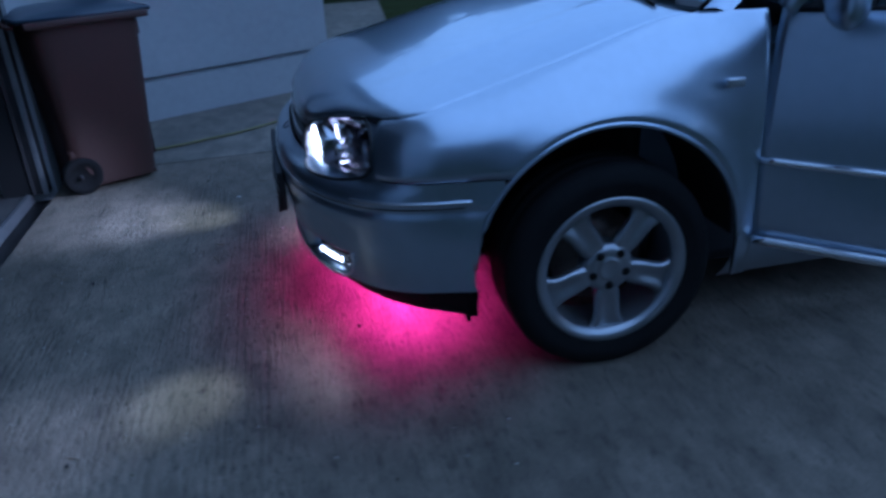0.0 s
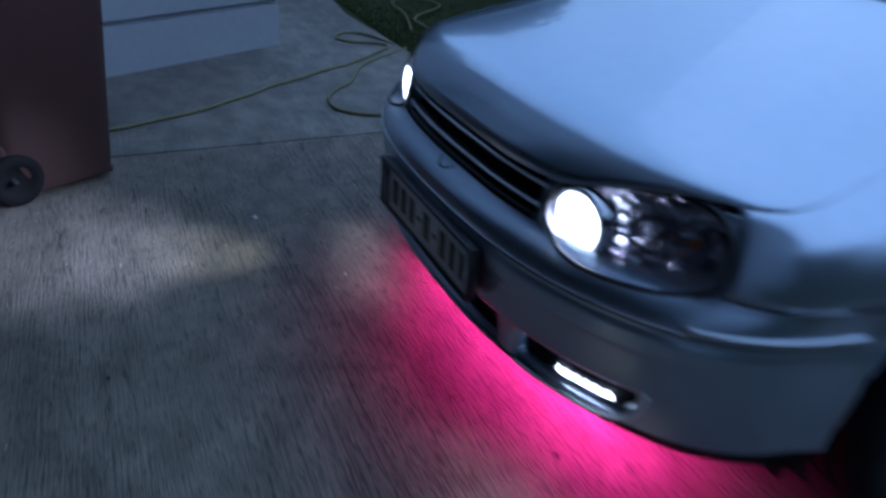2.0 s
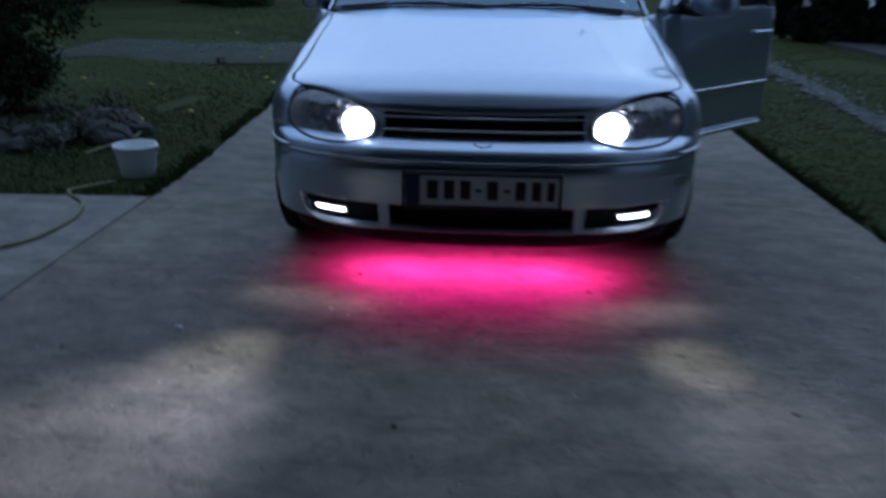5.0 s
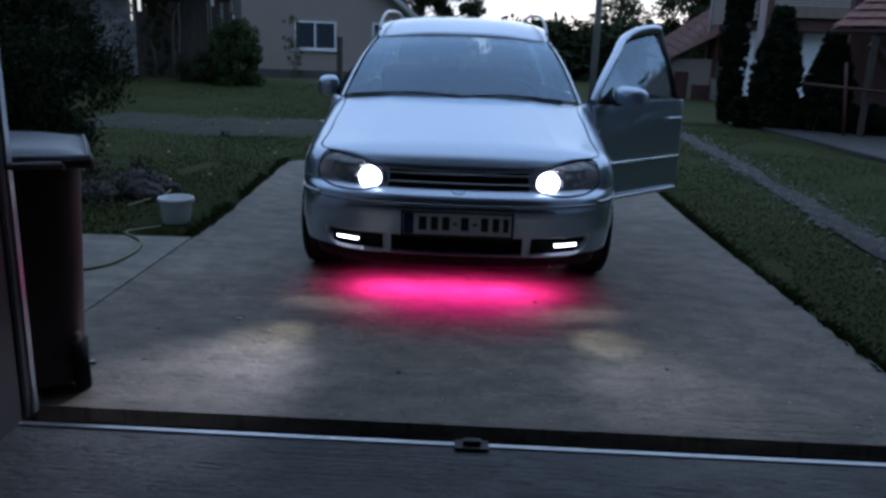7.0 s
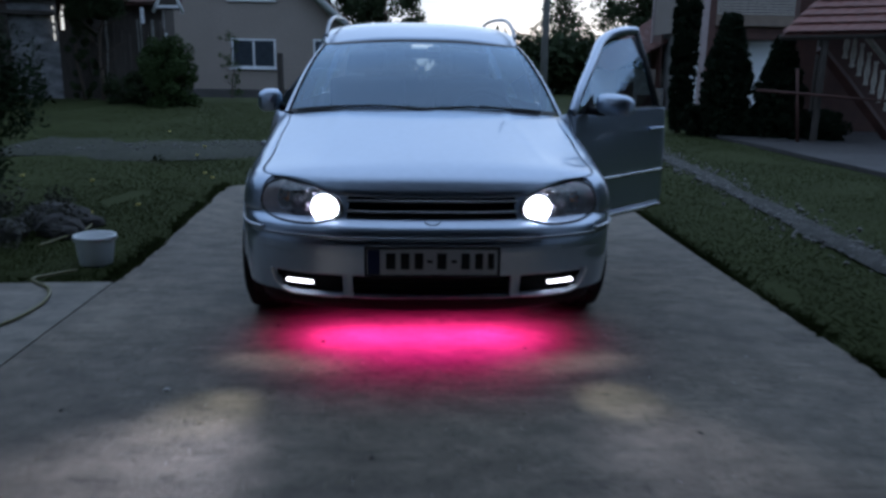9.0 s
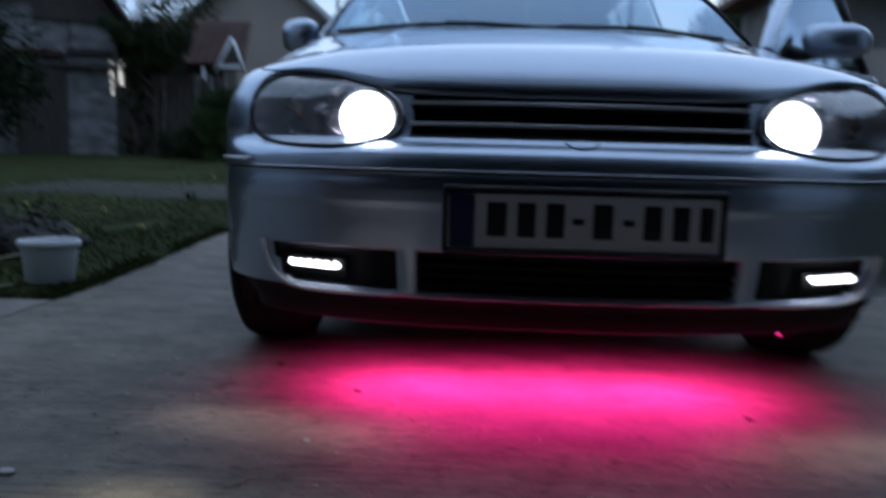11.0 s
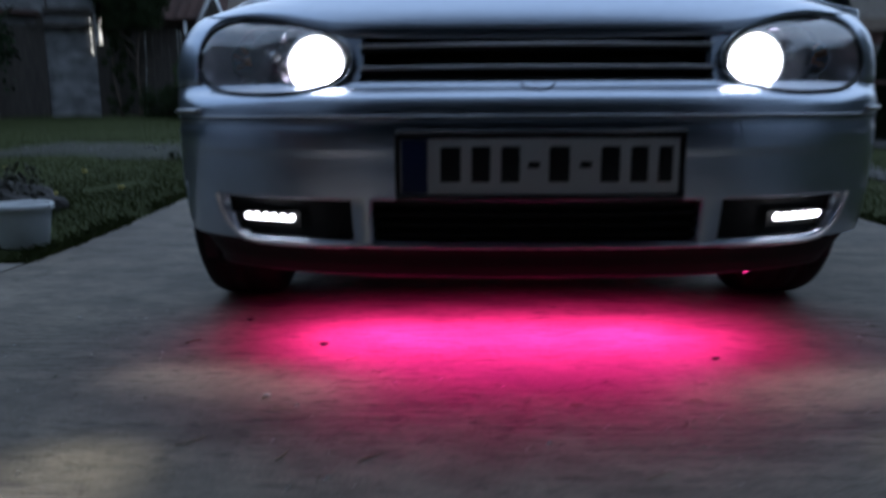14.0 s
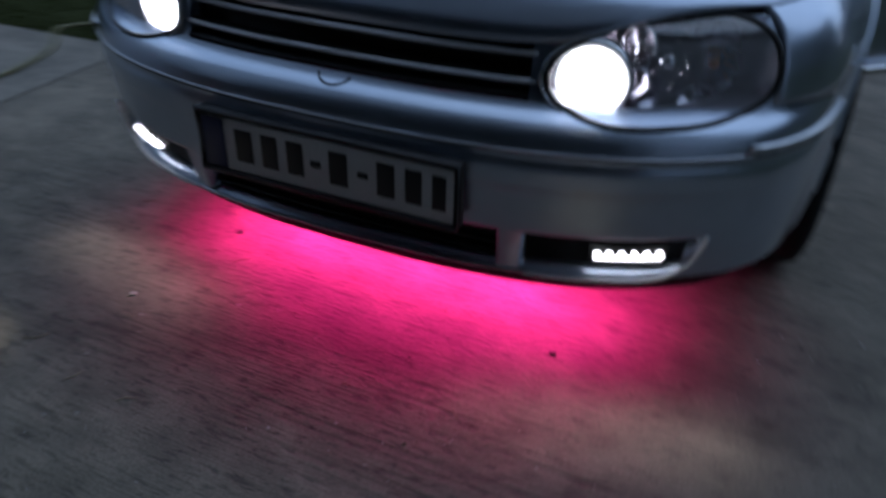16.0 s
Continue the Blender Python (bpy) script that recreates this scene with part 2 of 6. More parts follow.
TILE_RED = mat("red_roof_tile", (0.125, 0.036, 0.024), 0.7, var=0.35, scale=5, bump=0.3, bscale=30)
TILE_MOSS = mat("mossy_roof_tile", (0.075, 0.036, 0.026), 0.85, var=0.5, scale=3, bump=0.3, bscale=30)
TILE_BROWN = mat("brown_roof_tile", (0.13, 0.065, 0.05), 0.8, var=0.3, scale=5, bump=0.3, bscale=30)
WOOD_DARK = mat("weathered_wood", (0.055, 0.045, 0.037), 0.85, var=0.4, scale=3, stretch=(6, 6, 1), bump=0.4, bscale=30)
WOOD_RED = mat("red_brown_wood", (0.07, 0.028, 0.02), 0.7, var=0.3, scale=4, bump=0.3, bscale=30)
OLD_WALL = mat("old_grey_plaster", (0.16, 0.15, 0.14), 0.9, var=0.45, scale=1.2, bump=0.4, bscale=20)
FLAKED_WALL = mat("flaked_grey_plaster", (0.19, 0.187, 0.185), 0.9, var=0.9, scale=3.4, stretch=(1, 1, 1.8), bump=0.5, bscale=14)
WINDOW_GLOW = mat("lit_window", (0.8, 0.78, 0.7), 0.4, var=0.02, emit=(1.0, 0.93, 0.80), power=0.42)
DARK_PLASTER = mat("dark_plaster", (0.085, 0.08, 0.075), 0.9, var=0.3, scale=1.2, bump=0.4, bscale=20)
PVC_WHITE = mat("white_frame", (0.72, 0.73, 0.74), 0.4, var=0.04)
FASCIA = mat("beige_fascia", (0.17, 0.125, 0.095), 0.8, var=0.25, scale=5)
POST_PALE = mat("pale_pink_paint", (0.34, 0.27, 0.26), 0.75, var=0.2, scale=5)
TILE_OLD = mat("old_red_tile", (0.105, 0.042, 0.032), 0.8, var=0.4, scale=5, bump=0.3, bscale=30)
CREAM = mat("cream_paint", (0.52, 0.47, 0.40), 0.75, var=0.25, scale=8)
PANE = mat("window_pane", (0.045, 0.055, 0.065), 0.15, var=0.3, spec=0.3)
CURTAIN = mat("curtain", (0.55, 0.55, 0.54), 0.9, var=0.15, scale=4, stretch=(6, 6, 0.3))
BRICK_PALE = mat("pale_brick", (0.33, 0.285, 0.25), 0.85, var=0.2, scale=4)
BOARD_PALE = mat("pale_board", (0.36, 0.37, 0.35), 0.7, var=0.25, scale=6)
DANDELION = mat("dandelion_yellow", (0.42, 0.36, 0.10), 0.8, var=0.3, scale=60)
STAKE_PALE = mat("peeled_wood", (0.20, 0.195, 0.175), 0.85, var=0.6, scale=14)
POLE_GREY = mat("pole_concrete", (0.22, 0.21, 0.2), 0.85, var=0.2, scale=3)
FLOWER = mat("garden_plants", (0.05, 0.05, 0.035), 0.8, var=0.6, scale=12)
PEBBLE = mat("pebble", (0.5, 0.49, 0.46), 0.7, var=0.3, scale=20)
PATIO_DARK = concrete_mat("patio_concrete", (0.05, 0.046, 0.045), 0.3)
TRACK_STONE = mat("track_stone", (0.16, 0.155, 0.145), 0.85, var=0.5, scale=9)
STRAW = mat("dry_straw", (0.30, 0.26, 0.17), 0.8, var=0.3, scale=20)
SCRAP = mat("dead_leaf", (0.12, 0.075, 0.03), 0.8, var=0.4, scale=20)


# ---- builders ----
def link_mesh(name, bm, material, parent=None, label="", smooth=True):
    me = bpy.data.meshes.new(name)
    bm.to_mesh(me)
    bm.free()
    for x in material if isinstance(material, (list, tuple)) else (material,):
        me.materials.append(x)
    for f in me.polygons:
        f.use_smooth = smooth
    ob = new(name, me)
    if parent is not None:
        ob.parent = parent
    if label:
        ob["label"] = label
    return ob


def part(name, bm, material, parent, label="", smooth=True):
    """One mesh under a thing or under a part."""
    return link_mesh(name, bm, material, parent, label, smooth)


def thing(name, label, category, group="", at=(0, 0, 0)):
    ob = new(name)
    ob.location = at
    ob.empty_display_size = 0.1
    return tagged(ob, label, category, group)


def grid(fn, nu, nv, closed=False, bm=None):
    """A sheet of quads from fn(i / nu, j / nv)."""
    bm = bm or bmesh.new()
    rows = [[bm.verts.new(fn(i / nu, j / nv)) for j in range(nv + 1)] for i in range(nu if closed else nu + 1)]
    for i in range(nu):
        a, b = rows[i], rows[(i + 1) % len(rows)]
        for j in range(nv):
            bm.faces.new((a[j], b[j], b[j + 1], a[j + 1]))
    return bm


def box(x0, x1, y0, y1, z0, z1, bevel=0.0, bm=None, seg=2):
    bm = bm or bmesh.new()
    v = bmesh.ops.create_cube(bm, size=1, matrix=Matrix.Translation(((x0 + x1) / 2, (y0 + y1) / 2, (z0 + z1) / 2)) @ Matrix.Diagonal((x1 - x0, y1 - y0, z1 - z0, 1)))["verts"]
    if bevel:
        edges = list({e for w in v for e in w.link_edges})
        bmesh.ops.bevel(bm, geom=edges, offset=bevel, segments=seg, affect="EDGES", profile=0.6)
    return bm


def lathe(profile, n=32, m=None, bm=None):
    """Turn (radius, height) pairs round z."""
    bm = bm or bmesh.new()
    m = m or Matrix.Identity(4)
    rings = []
    for r, h in profile:
        if r < 1e-6:
            rings.append([bm.verts.new(m @ Vector((0, 0, h)))])
        else:
            rings.append([bm.verts.new(m @ Vector((r * math.cos(2 * math.pi * k / n), r * math.sin(2 * math.pi * k / n), h))) for k in range(n)])
    for a, b in zip(rings, rings[1:]):
        for k in range(n):
            q = (k + 1) % n
            if len(a) == 1 and len(b) > 1:
                bm.faces.new((a[0], b[q], b[k]))
            elif len(b) == 1 and len(a) > 1:
                bm.faces.new((a[k], a[q], b[0]))
            elif len(a) > 1:
                bm.faces.new((a[k], a[q], b[q], b[k]))
    return bm


def sweep(points, radius, n=8, flat=1.0, bm=None, closed=False):
    """A tube along points; radius may be a number or one for each point; flat squeezes it upwards."""
    bm = bm or bmesh.new()
    pts = [Vector(p) for p in points]
    rings = []
    for i, p in enumerate(pts):
        a = pts[i - 1] if i or closed else p
        b = pts[(i + 1) % len(pts)] if i < len(pts) - 1 or closed else p
        d = (b - a).normalized()
        up = Vector((0, 0, 1)) if abs(d.z) < 0.95 else Vector((0, 1, 0))
        s = d.cross(up).normalized()
        u = s.cross(d).normalized()
        r = radius[i] if isinstance(radius, (list, tuple)) else radius
        rings.append([bm.verts.new(p + r * (math.cos(t) * s + flat * math.sin(t) * u)) for t in (2 * math.pi * k / n for k in range(n))])
    for i in range(len(rings) if closed else len(rings) - 1):
        a, b = rings[i], rings[(i + 1) % len(rings)]
        for k in range(n):
            q = (k + 1) % n
            bm.faces.new((a[k], a[q], b[q], b[k]))
    if not closed:
        bm.faces.new(rings[0][::-1])
        bm.faces.new(rings[-1])
    return bm


def spline(points, n=8):
    """Catmull-Rom through points."""
    pts = [Vector(p) for p in points]
    out = []
    for i in range(len(pts) - 1):
        p0, p1, p2, p3 = pts[max(i - 1, 0)], pts[i], pts[i + 1], pts[min(i + 2, len(pts) - 1)]
        for k in range(n):
            t = k / n
            out.append(0.5 * (2 * p1 + (p2 - p0) * t + (2 * p0 - 5 * p1 + 4 * p2 - p3) * t * t + (3 * p1 - p0 - 3 * p2 + p3) * t ** 3))
    return out + [pts[-1]]


def curve_of(pairs):
    """A smooth function through (x, y) pairs."""
    xs, ys = np.array([p[0] for p in pairs], float), np.array([p[1] for p in pairs], float)
    sl = np.gradient(ys, xs)

    def f(x):
        x = min(max(x, xs[0]), xs[-1])
        i = min(int(np.searchsorted(xs, x, "right")) - 1, len(xs) - 2)
        h = xs[i + 1] - xs[i]
        t = (x - xs[i]) / h
        return float((2 * t ** 3 - 3 * t ** 2 + 1) * ys[i] + (t ** 3 - 2 * t ** 2 + t) * h * sl[i] + (3 * t ** 2 - 2 * t ** 3) * ys[i + 1] + (t ** 3 - t ** 2) * h * sl[i + 1])
    return f


def ease(a, b, x):
    t = min(max((x - a) / (b - a), 0), 1)
    return t * t * (3 - 2 * t)


def solid(ob, thickness, offset=-1.0):
    s = ob.modifiers.new("thickness", "SOLIDIFY")
    s.thickness, s.offset = thickness, offset
    return ob

# ---- the car: a silver estate, nose towards -y, its left side at +x ----
AXLE, TRACK, WHEEL_R = 0.868, 0.766, 0.302
ARCH_R, ARCH_Z = 0.378, 0.332
PLAN = [(0, 0.012), (0.2, 0.018), (0.33, 0.034), (0.45, 0.062), (0.55, 0.1), (0.65, 0.158), (0.724, 0.222), (0.775, 0.3), (0.804, 0.385),
        (0.821, 0.48), (0.833, 0.58), (0.843, 0.72), (0.85, 0.9), (0.854, 1.3), (0.856, 2.2), (0.85, 3.2), (0.83, 3.9), (0.78, 4.2),
        (0.66, 4.34), (0.4, 4.39), (0, 4.4)]
LEN = [0.0]
for (px, py), (qx, qy) in zip(PLAN, PLAN[1:]):
    LEN.append(LEN[-1] + math.hypot(qx - px, qy - py))
plan_x, plan_y = curve_of([(l, p[0]) for l, p in zip(LEN, PLAN)]), curve_of([(l, p[1]) for l, p in zip(LEN, PLAN)])
S_SAMPLES = np.linspace(0, LEN[-1], 1600)
Y_SAMPLES = np.array([plan_y(s) for s in S_SAMPLES])
X_SAMPLES = np.array([plan_x(s) for s in S_SAMPLES])


def s_at_y(y):
    return float(np.interp(y, Y_SAMPLES, S_SAMPLES))




def s_at_x(x):
    """Along the front, from the middle to the corner."""
    k = Y_SAMPLES < 0.6
    return float(np.interp(x, X_SAMPLES[k], S_SAMPLES[k]))


S_CORNER, S_SIDE = s_at_x(0.60), s_at_y(0.40)
front_inset = curve_of([(0.18, 0.06), (0.2, 0.04), (0.215, 0.03), (0.26, 0.034), (0.29, 0.028), (0.37, 0.014), (0.43, 0.0065), (0.445, 0.005), (0.455, 0.004), (0.463, 0.0020), (0.471, 0.0003), (0.478, 0), (0.54, 0.0), (0.56, 0.006),
                        (0.575, 0.02), (0.59, 0.046), (0.61, 0.056), (0.65, 0.064), (0.69, 0.078), (0.72, 0.1), (0.745, 0.135), (0.8, 0.25)])
edge_z = curve_of([(0.2, 0.738), (0.3, 0.748), (0.5, 0.788), (0.8, 0.867), (1.1, 0.944), (1.3, 0.956), (2.3, 0.965), (3.5, 0.98), (4.4, 0.98)])
shoulder = curve_of([(0.2, 0.05), (0.3, 0.062), (0.4, 0.088), (0.5, 0.112), (0.8, 0.142), (1.05, 0.156), (1.15, 0.14), (1.3, 0.062), (1.45, 0.05), (4.4, 0.05)])


def side_inset(y, z):
    top = edge_z(y)
    k = min(max((z - 0.62) / (top - 0.62), 0), 1)
    d = shoulder(y) * (1 - math.sqrt(1 - (0.985 * k) ** 2)) / (1 - math.sqrt(1 - 0.985 ** 2))
    if z < 0.45:
        d += 0.035 * ((0.45 - z) / 0.27) ** 2
    flare = math.exp(-((math.hypot(y - AXLE, z - ARCH_Z) - ARCH_R) / 0.045) ** 2) if 0.3 < y < 1.5 else 0.0
    return d - 0.010 * flare


def wrap(s, z, out=0.0):
    """A point of the body's skin: s metres along the plan from the middle of the nose, at height z, out metres proud."""
    x, y = plan_x(s), plan_y(s)
    e = 0.002
    tx, ty = plan_x(s + e) - plan_x(s - e) if s > e else 1, plan_y(s + e) - plan_y(s - e) if s > e else 0
    l = math.hypot(tx, ty)
    nx, ny = -ty / l, tx / l
    w = ease(S_CORNER, S_SIDE, s)
    d = (1 - w) * front_inset(z) + w * side_inset(y, z) - out
    return Vector((x + nx * d, y + ny * d, z))


def mirror(fn, side):
    def g(u, v):
        p = fn(u, v)
        return Vector((side * p[0], p[1], p[2]))
    return g


def flip(p, side):
    return Vector((side * p[0], p[1], p[2]))


car = thing("car", "silver metallic estate car, front door open, headlights lit, on the driveway", "car")
car.location.x, car.rotation_euler.z = 0.006, radians(0.75)


def arch_y(z, sign):
    return AXLE + sign * math.sqrt(max(ARCH_R ** 2 - (z - ARCH_Z) ** 2, 0))


# front bumper: one skin with three openings, their edges turned inwards
BZ = [0.279, 0.281, 0.285, 0.293, 0.33, 0.371, 0.378, 0.40, 0.43, 0.45, 0.457, 0.460, 0.463, 0.466, 0.469, 0.475, 0.49, 0.508, 0.514, 0.519, 0.525, 0.531, 0.54, 0.55, 0.56, 0.568, 0.576, 0.583, 0.59, 0.597]
B_STEPS = [0.1, 0.2, 0.27, 0.30, 0.324, 0.330, 0.364, 0.372, 0.42, 0.47, 0.52, 0.57, 0.615, 0.64, 0.655, 0.662, 0.69]


def bumper_opening(s, z):
    x = abs(plan_x(abs(s)))
    if 0.285 < z < 0.371:
        if x < 0.3265:
            return True
        if 0.366 < x < 0.656:
            return x < 0.66 - max(0, 0.32 - z) * 1.6
    return False


def front_bumper():
    bm = bmesh.new()
    cols = [s_at_x(x) for x in B_STEPS] + [s_at_x(0.69) + k for k in np.linspace(0.035, 1.0, 22) * (s_at_y(0.575) - s_at_x(0.69))]
    cols = [0.0] + cols
    cols = [-s for s in cols[:0:-1]] + cols
    table = {}
    for i, s in enumerate(cols):
        for j, z in enumerate(BZ):
            a = abs(s)
            limit = s_at_y(arch_y(min(z, 0.58), -1)) if z < 0.58 else s_at_y(0.575)
            knee = s_at_x(0.69)
            if a > knee:
                a = knee + (a - knee) * (limit - knee) / (s_at_y(0.575) - knee)
            groove = -0.003 if 0.513 < z < 0.526 else 0.0
            table[i, j] = bm.verts.new(flip(wrap(a, z, groove), -1 if s < 0 else 1))
    for i in range(len(cols) - 1):
        for j in range(len(BZ) - 1):
            if not bumper_opening((cols[i] + cols[i + 1]) / 2, (BZ[j] + BZ[j + 1]) / 2):
                bm.faces.new((table[i, j], table[i + 1, j], table[i + 1, j + 1], table[i, j + 1]))
    rim = [e for e in bm.edges if e.is_boundary and all(0.28 < v.co.z < 0.376 and abs(v.co.x) < 0.68 for v in e.verts)]
    made = bmesh.ops.extrude_edge_only(bm, edges=rim)["geom"]
    for v in made:
        if isinstance(v, bmesh.types.BMVert):
            v.co += Vector((0, 0.045, 0))
    loose = [v for v in bm.verts if not v.link_faces]
    bmesh.ops.delete(bm, geom=loose, context="VERTS")
    bmesh.ops.recalc_face_normals(bm, faces=bm.faces)
    return bm


bumper = part("front_bumper", front_bumper(), PAINT, car)

# black lower spoiler with a lip, and the thin bright line between it and the bumper
S_END = s_at_y(0.50)
part("lower_spoiler", grid(lambda u, v: flip(wrap(abs(2 * u - 1) * S_END, 0.277 - v * (0.090 + 0.042 * (2 * u - 1) ** 6), -0.018 - 0.068 * v * (1 - 0.6 * (2 * u - 1) ** 6) + 0.008 * math.exp(-((v - 0.8) / 0.09) ** 2) - 0.05 * max(0, v - 0.86) / 0.14), -1 if u < 0.5 else 1), 120, 14),
     MATT_BLACK, bumper, "matt black plastic lower lip")
part("chin_line", sweep([flip(wrap(abs(k) * s_at_x(0.62), 0.279, 0.002), -1 if k < 0 else 1) for k in np.linspace(-1, 1, 60)], 0.0035), SATIN, bumper, "thin bright line along the bumper's lower edge")
part("bumper_cavity", grid(lambda u, v: flip(wrap(abs(2 * u - 1) * s_at_x(0.68), 0.26 + v * 0.13, -0.055), -1 if u < 0.5 else 1), 50, 3), DARK, bumper, "dark cavity behind the bumper openings")
for k in range(4):
    part("lower_grille_slat", sweep([(x, 0.075 + 0.12 * x * x, 0.298 + 0.021 * k) for x in np.linspace(-0.325, 0.325, 12)], 0.005, 6), GRILLE_BLACK, bumper)
for side in (-1, 1):
    pts = [wrap(s_at_x(x), z, 0.003) for x, z in ((0.668, 0.374), (0.664, 0.345), (0.652, 0.312), (0.625, 0.287), (0.585, 0.2775), (0.52, 0.276), (0.44, 0.277), (0.375, 0.279))]
    part("fog_surround", sweep([flip(p, side) for p in spline(pts, 5)], 0.0048, 8), TRIM_SILVER, bumper, "bright curved trim under the lamp opening")
    part("moulding", sweep([flip(wrap(s, 0.545, 0.002), side) for s in np.linspace(s_at_x(0.69), s_at_y(0.49), 16)], 0.0065, 8, 0.8), SATIN, bumper, "satin protective moulding on the bumper corner")
    part("fog_blank", grid(mirror(lambda u, v: wrap(s_at_x(0.362 + u * 0.32), 0.278 + 0.10 * v, -0.040), side), 16, 6), MATT_BLACK, bumper, "black blanking plate in the fog lamp opening")
    lamp_thing = part("daytime_lamp", grid(mirror(lambda u, v: wrap(s_at_x(0.488 + u * 0.138), 0.306 + 0.036 * v, -0.022 + 0.012 * math.sin(math.pi * u) * math.sin(math.pi * v)), side), 14, 6), MATT_BLACK, bumper, "black housing of the daytime running lamp")
    for k in range(6):
        c = wrap(s_at_x(0.4995 + 0.0212 * k), 0.330, -0.006)
        part("diode", lathe([(0.0, 0.004), (0.005, 0.002), (0.0075, -0.004)], 10, Matrix.Translation(flip(c, side)) @ pose(0, 0, 0, 90)), LED_WHITE, lamp_thing)
    part("light_bar", sweep([flip(wrap(s_at_x(x), 0.3255, -0.006), side) for x in np.linspace(0.496, 0.609, 6)], 0.003, 8), LED_WHITE, lamp_thing, "lit white diode bar")

part("bumper_notch", sweep([flip(wrap(abs(0.032 * math.cos(t)), 0.592 - 0.012 * math.sin(t), 0.0), 1 if math.cos(t) > 0 else -1) for t in np.linspace(0, math.pi, 16)], 0.0025, 6), MATT_BLACK, bumper, "small dark finger notch in the bumper top")

part("seam_edge", sweep([flip(wrap(abs(k) * s_at_x(0.70), 0.5325, 0.0005), -1 if k < 0 else 1) for k in np.linspace(-1, 1, 100)], 0.0024, 6), SATIN, bumper, "thin bright edge above the bumper seam")
part("bumper_seam", sweep([flip(wrap(abs(k) * s_at_y(0.47), 0.5285, -0.0005), -1 if k < 0 else 1) for k in np.linspace(-1, 1, 120)], 0.0019, 5), MATT_BLACK, bumper, "thin dark seam across the bumper")

# number plate with its holder: bars stand for the characters
plate = part("number_plate", box(-0.260, 0.258, -0.004, 0.004, 0.388, 0.493, 0.003), PLATE_WHITE, bumper, "white number plate with a blue strip")
part("plate_holder", box(-0.27, 0.27, -0.001, 0.02, 0.378, 0.506, 0.006), BLACK_PLASTIC, plate, "black plastic plate holder")
part("blue_strip", box(-0.257, -0.209, -0.0062, -0.002, 0.390, 0.491, 0.001), PLATE_BLUE, plate, "blue strip at the plate's end")
for x0, x1 in ((-0.19, -0.142), (-0.132, -0.087), (-0.077, -0.032), (0.012, 0.060), (0.108, 0.153), (0.163, 0.205), (0.214, 0.25)):
    part("plate_bar", box(x0 + 0.005, x1 - 0.005, -0.0058, -0.002, 0.411, 0.477, 0.002), PLATE_INK, plate)
for x0, x1 in ((-0.022, 0.0), (0.074, 0.096)):
    part("plate_bar", box(x0, x1, -0.0058, -0.002, 0.437, 0.449, 0.002), PLATE_INK, plate)
for x0, x1 in ((-0.15, -0.055), (0.03, 0.15)):
    part("holder_writing", box(x0, x1, -0.0055, -0.001, 0.3795, 0.3845, 0.0005), SATIN, plate, "pale line of small writing on the holder")
part("plate_frame", sweep([(-0.267, -0.004, 0.382), (0.267, -0.004, 0.382), (0.267, -0.004, 0.503), (-0.267, -0.004, 0.503)], 0.006, 8, closed=True), BLACK_PLASTIC, plate)

# radiator grille between the headlights
part("grille_back", grid(lambda u, v: flip(wrap(abs(2 * u - 1) * s_at_x(0.40), 0.575 + v * 0.125, -0.055), -1 if u < 0.5 else 1), 30, 4), GRILLE_BLACK, car, "black plastic backing of the radiator grille")


def grille_slat(z, thick):
    """A bar with a rounded front, deeper than it is high."""
    def f(u, v):
        s = (2 * u - 1) * s_at_x(0.366)
        a = math.pi * (v - 0.5)
        p = wrap(abs(s), z, -0.032)
        return Vector((-p.x if s < 0 else p.x, p.y - 0.024 * math.cos(a), z + thick * math.sin(a)))
    return grid(f, 40, 8)


for z in (0.598, 0.621, 0.664):
    bar = part("grille_slat", grille_slat(z, 0.0095), GRILLE_BLACK, car)
    if z > 0.61:
        part("bright_edge", sweep([flip(wrap(abs(k) * s_at_x(0.362), z + 0.004, -0.0065), -1 if k < 0 else 1) for k in np.linspace(-1, 1, 50)], 0.0046, 6), TRIM_SILVER, bar, "thin bright edge of the grille bar")
part("grille_top", grid(lambda u, v: flip(wrap(abs(2 * u - 1) * s_at_x(0.372), 0.683 + v * 0.016, -0.02), -1 if u < 0.5 else 1), 40, 3), GRILLE_BLACK, car)
for side in (-1, 1):
    part("grille_end", grid(mirror(lambda u, v: wrap(s_at_x(0.355 + 0.022 * u), 0.588 + 0.11 * v, -0.008 - 0.02 * (1 - u)), side), 4, 8), PAINT, car)

# headlights
HL_A, HL_B = s_at_x(0.381), s_at_x(0.734) - 0.003


def lens_outline(t):
    """The lens's rim in (s, z): a rounded box, narrower and lower at its inner end."""
    c, n = math.cos(t), math.sin(t)
    k = 2 / (2.65 + 0.25 * c)
    u, v = math.copysign(abs(c) ** k, c), math.copysign(abs(n) ** k, n)
    s = (HL_A + HL_B) / 2 + u * (HL_B - HL_A) / 2
    mid, half = 0.648 + 0.012 * u, 0.072 + 0.010 * u
    half += 0.007 + 0.001 * u if n > 0 else -0.004 * u
    return s, mid + v * half


